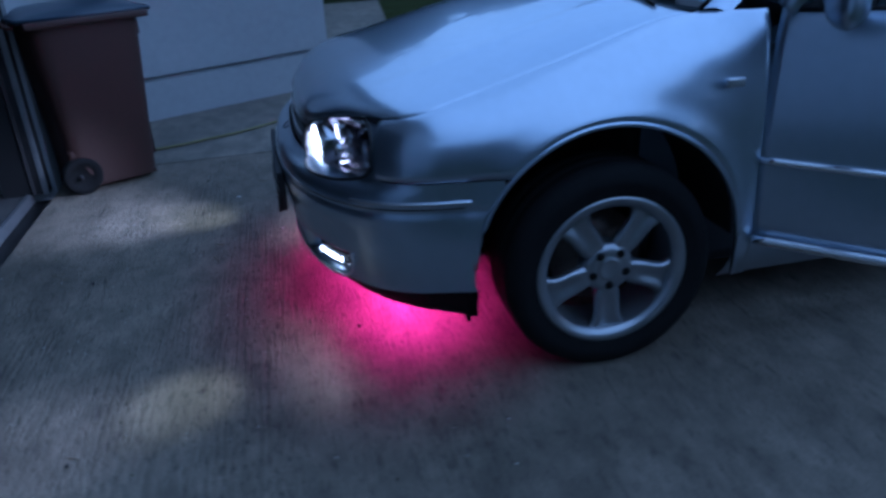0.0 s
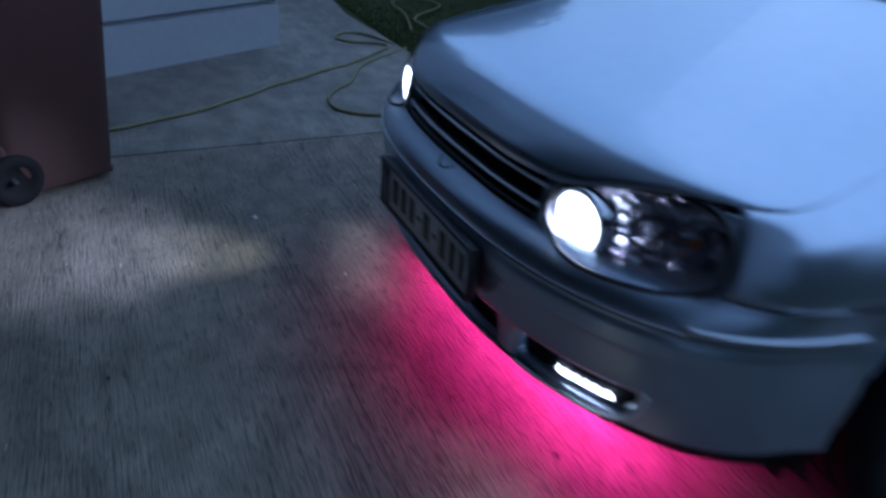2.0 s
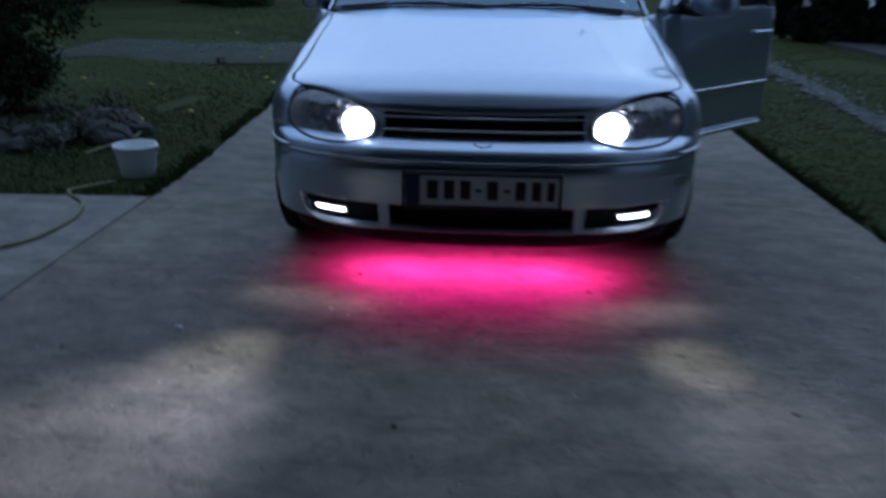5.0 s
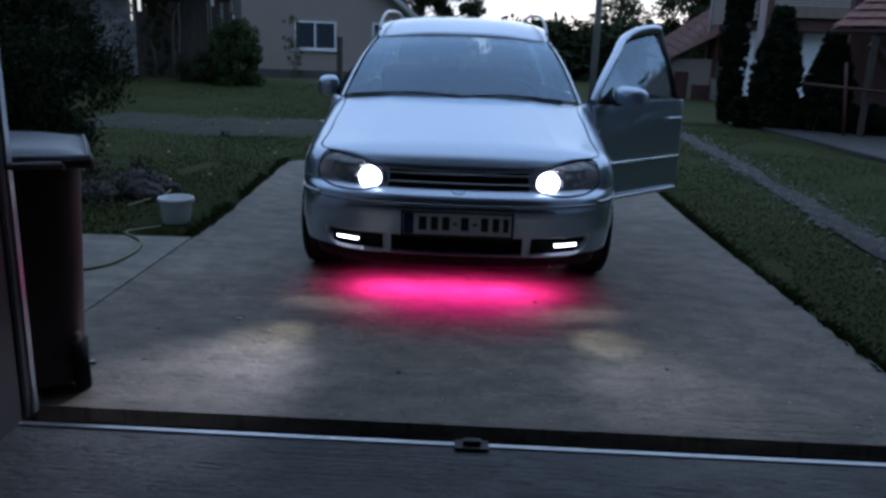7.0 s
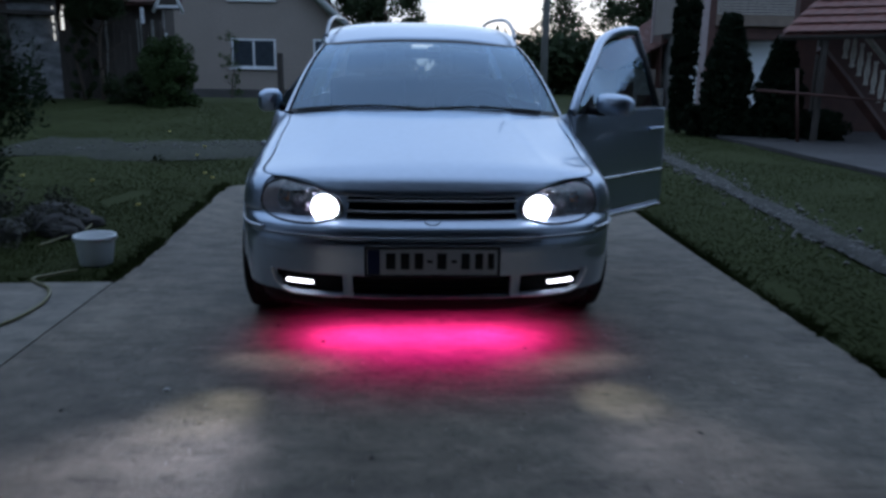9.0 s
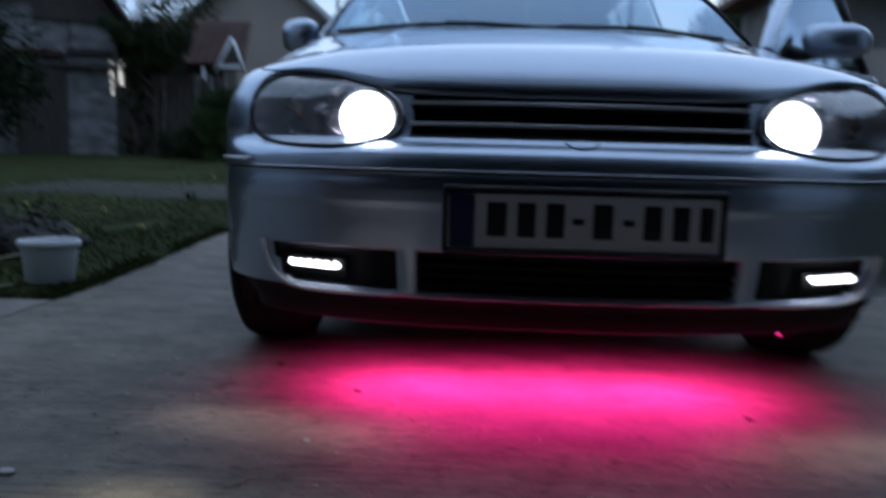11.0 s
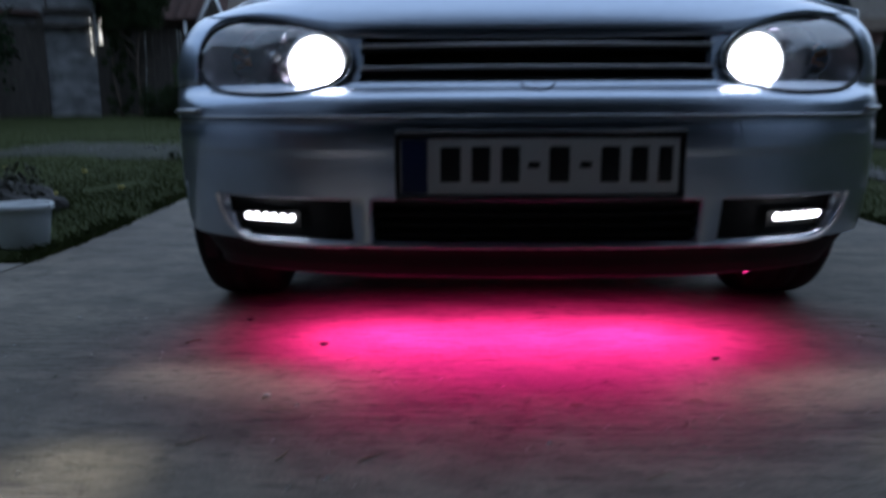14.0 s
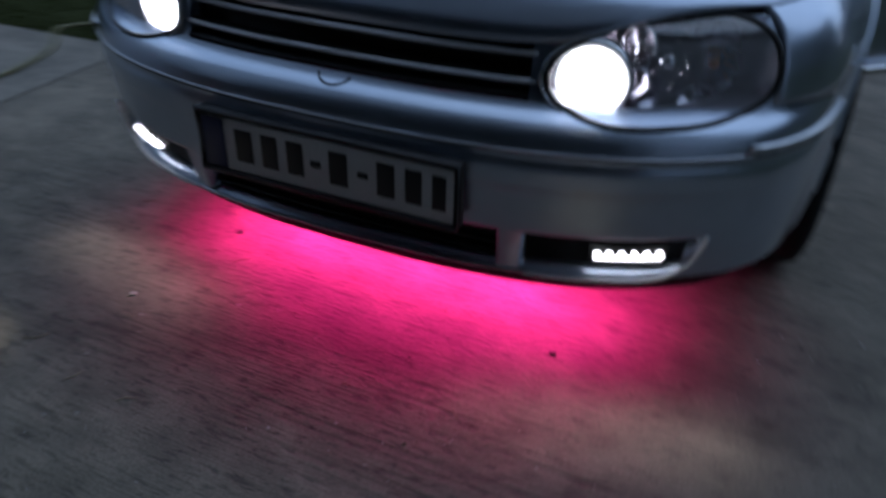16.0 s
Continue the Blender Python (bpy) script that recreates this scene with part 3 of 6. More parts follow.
def headlight(side):
    def inner(t, r, out):
        s, z = lens_outline(t)
        sc, zc = (HL_A + HL_B) / 2, 0.648
        return flip(wrap(sc + (s - sc) * r, zc + (z - zc) * r, out), side)

    def surround(u, v):
        t = 2 * math.pi * u
        s, z = lens_outline(t)
        sc, zc = (HL_A + HL_B) / 2, 0.653
        ds, dz = s - sc, z - zc
        reach = 1 / max(abs(ds) / ((HL_B - HL_A) / 2 + 0.028), abs(dz) / (0.094 if dz > 0 else 0.088), 1e-6)
        k = 1.015 + (max(reach, 1.02) - 1.015) * v
        return flip(wrap(sc + ds * k, min(zc + dz * k, 0.704 + 0.030 * (s - HL_A) / (HL_B - HL_A)), -0.006 * (1 - v) - 0.003 * v), side)
    unit = part("headlight", grid(lambda u, v: inner(2 * math.pi * u, 1.0 - 0.06 * v, 0.0 - 0.095 * v), 64, 5, closed=True), LAMP_GREY, car, "clear-lens headlight with chromed reflectors, dipped beam lit")
    part("lens", grid(lambda u, v: inner(2 * math.pi * u, 1.0 - v, 0.002 + 0.010 * (1 - (1 - v) ** 2)), 64, 8, closed=True), LENS, unit, "clear polycarbonate lens").visible_shadow = False
    part("seal", sweep([inner(2 * math.pi * k / 64, 1.0, 0.001) for k in range(64)], 0.0052, 6, closed=True), BLACK_PLASTIC, unit, "black rubber seal round the lens")
    ripple = lambda u, v: 0.010 * ((round(u * 40) * 7 + round(v * 6) * 3) % 5 - 2) / 2 if 0 < v < 1 else 0.0
    part("back_shell", grid(lambda u, v: inner(2 * math.pi * u, 0.94 * (1 - v), -0.070 + ripple(u, v)), 40, 6, closed=True), REFLECTOR, unit, "faceted chromed back of the lamp", False)
    # Chrome strip stands in for the highlight on the painted lamp surround.
    part("lens_highlight", sweep([inner(t, 1.05, 0.003) for t in np.linspace(0.70 * math.pi, 1.22 * math.pi, 24)], [0.0015 + 0.0035 * math.sin(math.pi * k / 23) for k in range(24)], 6), CHROME, unit, "chrome strip for the highlight at the lens's inner end")

    def bowl(name, x, z, r, depth, back, material, label, n=40):
        c = wrap(s_at_x(x), z, back)
        m = Matrix.Translation(flip(c, side)) @ pose(0, 0, 0, 90, 0, side * 8)
        prof = [(r, 0.0), (r * 0.99, -depth * 0.1), (r * 0.9, -depth * 0.35), (r * 0.7, -depth * 0.65), (r * 0.4, -depth * 0.9), (0, -depth)]
        ob = part(name, lathe(prof, n, m), material, unit, label, n == 40)
        solid(ob, 0.002, 1)
        return m
    m = bowl("dipped_reflector", 0.455, 0.633, 0.055, 0.05, -0.008, WHITE_LAMP, "lit dipped-beam reflector, glaring white")
    part("lit_rim", lathe([(0.0545, 0.001), (0.058, 0.002), (0.0605, -0.002)], 40, m), RIM_LAMP, unit, "softly lit rim of the dipped beam")
    part("reflector_ring", lathe([(0.057, -0.002), (0.061, 0.001), (0.066, -0.006), (0.066, -0.05)], 40, m), CHROME, unit, "chromed ring round the dipped beam")
    m = bowl("main_reflector", 0.585, 0.655, 0.055, 0.05, -0.04, REFLECTOR, "faceted chromed main-beam reflector", 14)
    part("bulb_cap", lathe([(0, 0.005), (0.012, 0.003), (0.014, -0.008), (0.012, -0.03)], 16, m), CHROME, unit)
    m = bowl("indicator_reflector", 0.665, 0.648, 0.036, 0.04, -0.045, REFLECTOR, "faceted chromed indicator reflector", 10)
    part("indicator_bulb", lathe([(0, -0.005), (0.008, -0.008), (0.009, -0.025), (0.006, -0.035)], 12, m), AMBER, unit)
    for name, x, z, label in (("side_lamp_reflector", 0.533, 0.683, "small upper side lamp"), ("fog_reflector", 0.530, 0.624, "small lower lamp")):
        m = bowl(name, x, z, 0.025, 0.025, -0.036, REFLECTOR, label)
        part("lamp_ring", lathe([(0.0235, 0.0), (0.0262, 0.004), (0.029, 0.0), (0.0285, -0.012)], 28, m), CHROME, unit, "chromed ring of a small lamp")
        part("bulb_cap", lathe([(0, 0.0), (0.006, -0.002), (0.007, -0.010), (0.005, -0.022)], 12, m), CHROME, unit)
    # Chrome slivers stand in for glints inside the lamp.
    for x, z, h, out in ((0.548, 0.655, 0.030, -0.030), (0.562, 0.700, 0.016, -0.034), (0.610, 0.668, 0.020, -0.034), (0.633, 0.632, 0.014, -0.036), (0.645, 0.690, 0.024, -0.040), (0.520, 0.655, 0.018, -0.026), (0.690, 0.640, 0.016, -0.044)):
        p0, p1 = wrap(s_at_x(x), z - h / 2, out), wrap(s_at_x(x + 0.004), z + h / 2, out - 0.006)
        part("glint_sliver", sweep([flip(p0, side), flip((p0 + p1) / 2, side), flip(p1, side)], [0.0008, 0.0020, 0.0008], 6), CHROME, unit, "chrome sliver standing in for a glint")
    part("headlight_surround", grid(surround, 64, 3, closed=True), PAINT, car)


for side in (-1, 1):
    headlight(side)

# bonnet
FE = [wrap(s, edge_z(plan_y(s))) for s in np.linspace(s_at_y(0.245), s_at_y(1.13), 60)]
fe_x, fe_y, fe_z = (curve_of([(k / 59, p[i]) for k, p in enumerate(FE)]) for i in range(3))
bonnet_mid_z = curve_of([(0, 0.683), (0.012, 0.702), (0.031, 0.727), (0.052, 0.750), (0.078, 0.769), (0.109, 0.786), (0.156, 0.803), (0.23, 0.822), (0.34, 0.848), (0.6, 0.905), (0.85, 0.955), (1, 0.982)])


def bonnet(u, v):
    """One convex sheet; its front edge is cut back and up where it passes over the headlights."""
    a, t = 2 * u - 1, v
    b = abs(a)
    cut = 0.047 * ease(0.54, 0.96, b)
    q = cut + (1 - cut) * t
    xb, yb, zb = fe_x(t) - 0.0012, fe_y(t), fe_z(t) + 0.001
    yc, zc = 0.088 + (1.052 - 0.088) * q, bonnet_mid_z(q)
    y = yc + (yb - yc) * b ** (3.6 - 1.3 * t)
    z = zc + (zb - zc) * b ** (3.4 - 1.1 * ease(0, 0.3, t))
    ridge = 0.003 * math.exp(-((b - 0.72 + 0.12 * t) / 0.03) ** 2) * ease(0.05, 0.3, t)
    return Vector((a * xb, y, z + ridge))


solid(part("bonnet", grid(bonnet, 72, 56), PAINT, car, "silver bonnet with raised creases"), 0.012)


# front wings, cut out round the wheel
def wing(side):
    ys = sorted(set(list(np.linspace(0.232, 1.298, 74)) + list(AXLE - (ARCH_R - 0.001) * np.cos(np.linspace(0, math.pi, 41)))))
    kept = ys[:1]
    for y in ys[1:]:
        if y - kept[-1] > 0.004:
            kept.append(y)
    ys = kept
    ss = [s_at_y(y) for y in ys]

    def low(y):
        if abs(y - AXLE) < ARCH_R:
            a = ARCH_Z + math.sqrt(ARCH_R ** 2 - (y - AXLE) ** 2)
            return max(a, 0.60) if y < 0.6 else a
        return 0.60 if y < AXLE else 0.215

    def f(u, v):
        i = round(u * (len(ss) - 1))
        y = ys[i]
        z0, z1 = low(y), edge_z(y)
        w = v ** 0.8
        return flip(wrap(ss[i], z0 + (z1 - z0) * math.sin(w * math.pi / 2)), side)
    bm = grid(f, len(ss) - 1, 26)
    return bm


for side in (-1, 1):
    w = part("front_wing", wing(side), PAINT, car)
    solid(w, 0.012, -1 if side > 0 else 1)
    lip = [wrap(s_at_y(AXLE - ARCH_R * math.cos(t)), ARCH_Z + ARCH_R * math.sin(t), -0.004) for t in np.linspace(0.05, math.pi - 0.05, 40)]
    part("arch_lip", sweep([flip(p, side) for p in lip], 0.008, 6), PAINT, w)
    part("side_repeater", box(*sorted((side * 0.845, side * 0.8625)), 1.165, 1.215, 0.775, 0.80, 0.006), SATIN, w, "small clear side repeater")
    part("wheel_liner", grid(mirror(lambda u, v: Vector((0.805 - 0.30 * v, AXLE + (ARCH_R + 0.012) * math.cos((math.pi + 0.43) * u), ARCH_Z + (ARCH_R + 0.012) * math.sin((math.pi + 0.43) * u))), side), 36, 3), DARK, car, "black wheel housing")

    # Block added here to keep the underglow off the tyre.
    part("glow_stop", box(*sorted((side * 0.62, side * 0.765)), 0.476, 0.488, 0.158, 0.33, 0.004), MATT_BLACK, car, "black block added before the wheel to stop the glow")

# scuttle, windscreen, pillars, roof
part("scuttle", grid(lambda u, v: Vector(((2 * u - 1) * 0.715, 1.03 + 0.06 * v + 0.10 * (2 * u - 1) ** 2, 0.945 + 0.012 * v - 0.03 * (2 * u - 1) ** 2)), 24, 3), BLACK_PLASTIC, car, "black plastic scuttle panel below the windscreen")


def screen_point(a, t):
    xb = 0.715 + (0.575 - 0.715) * t
    y = 1.06 + 0.66 * t + (0.10 - 0.02 * t) * a * a
    z = 0.968 + (1.352 - 0.968) * t - (0.012 + 0.016 * t) * a * a + 0.035 * math.sin(math.pi * t)
    return Vector((a * xb, y, z))


part("windscreen", grid(lambda u, v: screen_point(2 * u - 1, v), 28, 16), GLASS, car, "clear windscreen with dark edge").visible_shadow = False
part("screen_band", grid(lambda u, v: screen_point(2 * u - 1, 0.955 + 0.045 * v) + Vector((0, -0.001, 0.002)), 28, 2), GRILLE_BLACK, car, "black printed band at the windscreen's top")
part("screen_band", grid(lambda u, v: screen_point(2 * u - 1, 0.030 * v) + Vector((0, -0.001, 0.002)), 28, 2), GRILLE_BLACK, car, "black printed band at the windscreen's foot")
for side in (-1, 1):
    part("screen_seal", sweep([screen_point(side, t) + Vector((-side * 0.003, -0.003, 0.002)) for t in np.linspace(0.0, 1.0, 20)], 0.006, 6), MATT_BLACK, car, "black windscreen seal")
for a0, a1 in ((-0.93, 0.08), (-0.06, 0.86)):
    lift = Vector((0, -0.009, 0.008))
    wiper = part("wiper", sweep([screen_point(a0 + (a1 - a0) * k, 0.012 + 0.03 * math.sin(math.pi * k)) + lift for k in np.linspace(0, 1, 16)], 0.007, 6), GRILLE_BLACK, car, "black windscreen wiper at rest")
    part("wiper_arm", sweep([screen_point(a1 - 0.03, 0.0) + 1.6 * lift - Vector((0, 0.03, 0.01)), screen_point((a0 + 2 * a1) / 3, 0.025) + 1.9 * lift, screen_point((a0 + a1) / 2, 0.04) + 1.6 * lift], 0.006, 6), BLACK_PLASTIC, wiper)

roof_z = curve_of([(1.71, 1.352), (1.85, 1.398), (2.1, 1.455), (2.5, 1.495), (3.2, 1.50), (3.9, 1.465), (4.12, 1.42)])
roof_w = curve_of([(1.71, 0.575), (2.1, 0.60), (2.8, 0.61), (3.6, 0.60), (4.12, 0.58)])


def roof(u, v):
    a, y = 2 * u - 1, 1.715 + (4.12 - 1.715) * v
    front = (1 - ease(0, 0.12, v)) * 0.08
    return Vector((a * roof_w(y), y + front * a * a, roof_z(y) - 0.052 * abs(a) ** 3 - 0.012 * abs(a) ** 12))


solid(part("roof", grid(roof, 40, 36), PAINT, car), 0.02)
for side in (-1, 1):
    rail_pts = [(0.575, 1.90, 1.375), (0.572, 1.98, 1.425), (0.568, 2.12, 1.475), (0.562, 2.45, 1.518), (0.555, 3.2, 1.545), (0.555, 3.7, 1.52), (0.56, 3.9, 1.48), (0.565, 3.96, 1.42)]
    part("roof_rail", sweep([flip(Vector(p), side) for p in spline(rail_pts, 6)], 0.011, 8), ALLOY, car, "satin roof rail")
    # windscreen pillar
    part("windscreen_pillar", grid(mirror(lambda u, v: screen_point(1, u) + Vector((0.002, 0.0, -0.001)) + v * Vector((0.035 - 0.012 * u, 0.055, -0.012)) + Vector((0, 0, 0.010 * math.sin(math.pi * v))), side), 20, 6), PAINT, car)


# rear half: closed doors on the right, sill, rear quarter, tailgate
def side_skin(y0, y1, z0, side, name, label="", out=0.0, z_top=None):
    def f(u, v):
        y = y0 + (y1 - y0) * u
        z1 = z_top or edge_z(y)
        lo = z0
        if abs(y - (AXLE + 2.515)) < ARCH_R:
            lo = max(z0, ARCH_Z + math.sqrt(ARCH_R ** 2 - (y - AXLE - 2.515) ** 2))
        return flip(wrap(s_at_y(y), lo + (z1 - lo) * math.sin(v ** 0.85 * math.pi / 2), out), side)
    n = max(8, int((y1 - y0) * 40))
    ob = part(name, grid(f, n, 20), PAINT, car, label)
    return solid(ob, 0.012, -1 if side > 0 else 1)


def glass_side(y0, y1, side, parent):
    """Side window between belt and roof edge."""
    def f(u, v):
        y = y0 + (y1 - y0) * u
        top_x, top_z = roof_w(max(y, 1.75)) + 0.012, roof_z(max(y, 1.75)) - 0.075
        k = ease(1.30, 1.84, y) if y < 1.84 else 1.0
        hi = 0.965 + (top_z - 0.965) * min(1, max(0.02, (y - 1.28) / 0.52))
        z = 0.965 + (hi - 0.965) * v
        r = (z - 0.965) / max(top_z - 0.965, 0.01)
        return flip(Vector((0.80 + (top_x - 0.80) * r + 0.012 * math.sin(math.pi * r), y, z)), side)
    ob = part("side_window", grid(f, 24, 8), GLASS, parent, "clear side window")
    ob.visible_shadow = False
    return ob


side_skin(1.305, 2.36, 0.335, -1, "front_door", "closed passenger door")
for side in (-1, 1):
    side_skin(2.366, 3.10, 0.335, side, "rear_door", "closed rear door")
    side_skin(3.105, 4.2, 0.235, side, "rear_quarter", "rear quarter panel")
    part("sill", grid(mirror(lambda u, v: wrap(s_at_y(1.25 + 1.78 * u), 0.328 - 0.15 * v, -0.012 - 0.05 * v * v), side), 20, 4), PAINT, car, "painted sill below the doors")
    glass_side(2.40, 4.0, side, car)
    for y in (2.36, 3.06):
        part("door_pillar", grid(mirror(lambda u, v: Vector((0.80 + (roof_w(y) + 0.012 - 0.80) * u + 0.014 * math.sin(math.pi * u), y - 0.03 + 0.06 * v, 0.96 + (roof_z(y) - 0.065 - 0.96) * u)), side), 10, 3), GRILLE_BLACK, car, "black door pillar")
    part("tail_pillar", grid(mirror(lambda u, v: Vector((0.80 + (roof_w(4.0) - 0.80) * u, 3.86 + 0.3 * v, 0.96 + (roof_z(4.0) - 0.06 - 0.96) * u)), side), 8, 3), PAINT, car)
glass_side(1.36, 2.34, -1, car)
part("rear_bumper", grid(lambda u, v: flip(wrap(LEN[-1] - abs(2 * u - 1) * (LEN[-1] - s_at_y(3.98)), 0.24 + 0.34 * v, 0.02 * math.sin(math.pi * v) ** 0.5), -1 if u < 0.5 else 1), 60, 8), PAINT, car, "painted rear bumper")
for side in (-1, 1):
    part("tail_lamp", grid(mirror(lambda u, v: wrap(s_at_y(4.12 + 0.16 * u), 0.62 + 0.24 * v, 0.006), side), 8, 6), TILE_RED, car, "red tail lamp")
part("tailgate", grid(lambda u, v: Vector(((2 * u - 1) * (0.76 - 0.10 * v), 4.36 - 0.06 * v, 0.40 + 0.58 * v)), 16, 8), PAINT, car)
part("rear_window", grid(lambda u, v: Vector(((2 * u - 1) * (0.66 - 0.08 * v), 4.30 - 0.18 * v, 0.98 + 0.40 * v)), 12, 8), GLASS, car, "rear window").visible_shadow = False
part("underbody", box(-0.70, 0.70, 0.62, 4.2, 0.20, 0.235), DARK, car, "dark underbody")
part("engine_floor", grid(lambda u, v: Vector(((2 * u - 1) * 0.46, 0.22 + 0.44 * v, 0.212)), 4, 4), DARK, car, "dark engine undertray")
# Hidden blocker, added to keep the strip's light from spreading rearwards.
part("glow_shield", box(-0.60, 0.60, 0.452, 0.459, 0.163, 0.211, 0.002), MATT_BLACK, car, "added black blocker that cuts the glow behind the strip")
part("bulkhead", box(-0.68, 0.68, 0.98, 1.02, 0.22, 0.87), DARK, car, "dark bulkhead")
strip = part("glow_strip", sweep([(x, 0.225, 0.212) for x in np.linspace(-0.52, 0.52, 12)], 0.005, 6), LED_GLOW, car, "lit pink light strip under the bumper")


end = part("strip_connector", box(0.468, 0.490, 0.225, 0.24, 0.186, 0.200, 0.004), MATT_BLACK, car, "small connector at the end of the light strip")
part("end_diode", lathe([(0, 0.003), (0.0028, 0.0015), (0.0036, -0.003)], 8, pose(0.480, 0.224, 0.191, 90)), LED_END, end, "lit end diode")

# wheels
SPOKE_TURN = 0


def wheel(y, side):
    m = Matrix.Translation((side * TRACK, y, WHEEL_R)) @ pose(0, 0, 0, 0, 90 * side, 0) @ Matrix.Diagonal((0.975, 0.975, 1, 1))
    hub = part("wheel", lathe([(0.205, -0.085), (0.213, -0.06), (0.205, -0.02), (0.2, 0.03), (0.206, 0.075), (0.219, 0.088), (0.224, 0.092), (0.223, 0.100), (0.212, 0.1), (0.203, 0.095), (0.193, 0.088), (0.189, 0.08), (0.188, -0.04)], 64, m), ALLOY, car, "alloy wheel with five broad spokes")
    part("tyre", lathe([(0.213, -0.088), (0.24, -0.098), (0.28, -0.1), (0.307, -0.09), (0.3165, -0.07), (0.318, -0.03), (0.315, -0.028), (0.315, -0.022), (0.318, -0.02), (0.318, 0.02), (0.315, 0.022), (0.315, 0.028), (0.318, 0.03), (0.3165, 0.07), (0.308, 0.09), (0.284, 0.102), (0.262, 0.104), (0.258, 0.102), (0.24, 0.102), (0.222, 0.094), (0.213, 0.088)], 72, m @ Matrix.Diagonal((0.974, 0.974, 1, 1))), RUBBER, hub, "black rubber tyre")
    for k in range(5):
        turn = m @ pose(0, 0, 0, 0, 0, 72 * k + SPOKE_TURN)

        def spoke(u, v):
            r = 0.03 + 0.176 * u
            half = 0.030 + 0.010 * math.sin(math.pi * min(1, u * 1.3)) + 0.062 * u ** 5
            a = 2 * v - 1
            h = 0.066 + 0.022 * math.sin(math.pi * 0.75 * u) - 0.022 * abs(a) ** 5 - 0.015 * math.cos(math.pi * a / 2) ** 2 * ease(0.2, 0.55, u)
            return turn @ Vector((r, a * half, h))
        solid(part("spoke", grid(spoke, 14, 14), ALLOY, hub), 0.03, -1)
        # Flat black disc stands in for the shaded bolt recess.
        part("bolt_shade", lathe([(0, 0.0815), (0.0125, 0.0818), (0.0135, 0.07)], 12, turn @ pose(0.052, 0, 0)), MATT_BLACK, hub, "black disc for the shade in a bolt recess")
    part("hub_cap", lathe([(0, 0.081), (0.022, 0.0808), (0.026, 0.083), (0.031, 0.0828), (0.034, 0.08), (0.045, 0.0802), (0.066, 0.078), (0.076, 0.066), (0.078, 0.03)], 32, m), ALLOY, hub)
    part("brake_disc", lathe([(0, -0.02), (0.14, -0.02), (0.14, -0.04)], 40, m), BRAKE, hub, "rusty brake disc behind the spokes")


for y in (AXLE, AXLE + 2.515):
    for side in (-1, 1):
        wheel(y, side)

# open driver's door, swung about its hinge
HINGE, OPEN = Vector((0.828, 1.30, 0)), 46
swing = Matrix.Translation(HINGE) @ pose(0, 0, 0, 0, 0, -OPEN) @ Matrix.Translation(-HINGE)
door_skin = grid(lambda u, v: wrap(s_at_y(1.308 + 1.045 * u), 0.318 + (edge_z(1.308 + 1.045 * u) - 0.318) * math.sin(v ** 0.85 * math.pi / 2)), 40, 22)
door = part("driver_door", door_skin, PAINT, car, "open driver's door in silver paint")
solid(door, 0.014, -1)
door.matrix_local = swing
part("door_lining", grid(lambda u, v: Vector((0.77 + 0.012 * math.sin(3 * v), 1.33 + 1.0 * u, 0.36 + 0.58 * v)), 10, 10), DASH, door, "dark door lining")
part("door_edge", grid(lambda u, v: Vector((0.77 + 0.075 * v, 1.31 + 1.04 * u, 0.321)), 20, 2), STEEL_EDGE, door, "bright lower door edge")
for yy in (1.31, 2.353):
    part("door_end", grid(lambda u, v: Vector((0.77 + (wrap(s_at_y(yy), 0.34 + 0.61 * v).x - 0.77) * u, yy, 0.34 + 0.61 * v)), 2, 14), PAINT, door)
part("door_moulding", sweep([wrap(s_at_y(y), 0.568, 0.003) for y in np.linspace(1.312, 2.35, 24)], 0.012, 8, 0.9), CHROME, door, "bright moulding across the door")
part("sill_moulding", sweep([wrap(s_at_y(y), 0.334, 0.006) for y in np.linspace(1.312, 2.35, 24)], 0.015, 8), CHROME, door, "bright strip along the door's foot")
frame_pts = [(0.808, 1.32, 0.955), (0.788, 1.42, 1.075), (0.742, 1.60, 1.23), (0.672, 1.78, 1.345), (0.632, 1.95, 1.405), (0.618, 2.15, 1.44), (0.615, 2.30, 1.447)]
part("window_frame", sweep(spline(frame_pts, 6), 0.029, 8), PAINT, door, "silver upper door frame")
part("window_post", sweep([(0.615, 2.31, 1.447), (0.70, 2.32, 1.23), (0.80, 2.325, 0.96)], 0.022, 8), GRILLE_BLACK, door, "black rear post of the door window")
part("window_seal", sweep([(0.807, 1.33, 0.957), (0.807, 1.8, 0.962), (0.803, 2.33, 0.966)], 0.010, 6), BLACK_PLASTIC, door)
pane = glass_side(1.36, 2.32, 1, door)
part("door_handle", box(0.845, 0.878, 2.13, 2.30, 0.825, 0.85, 0.01), PAINT, door, "silver door handle")


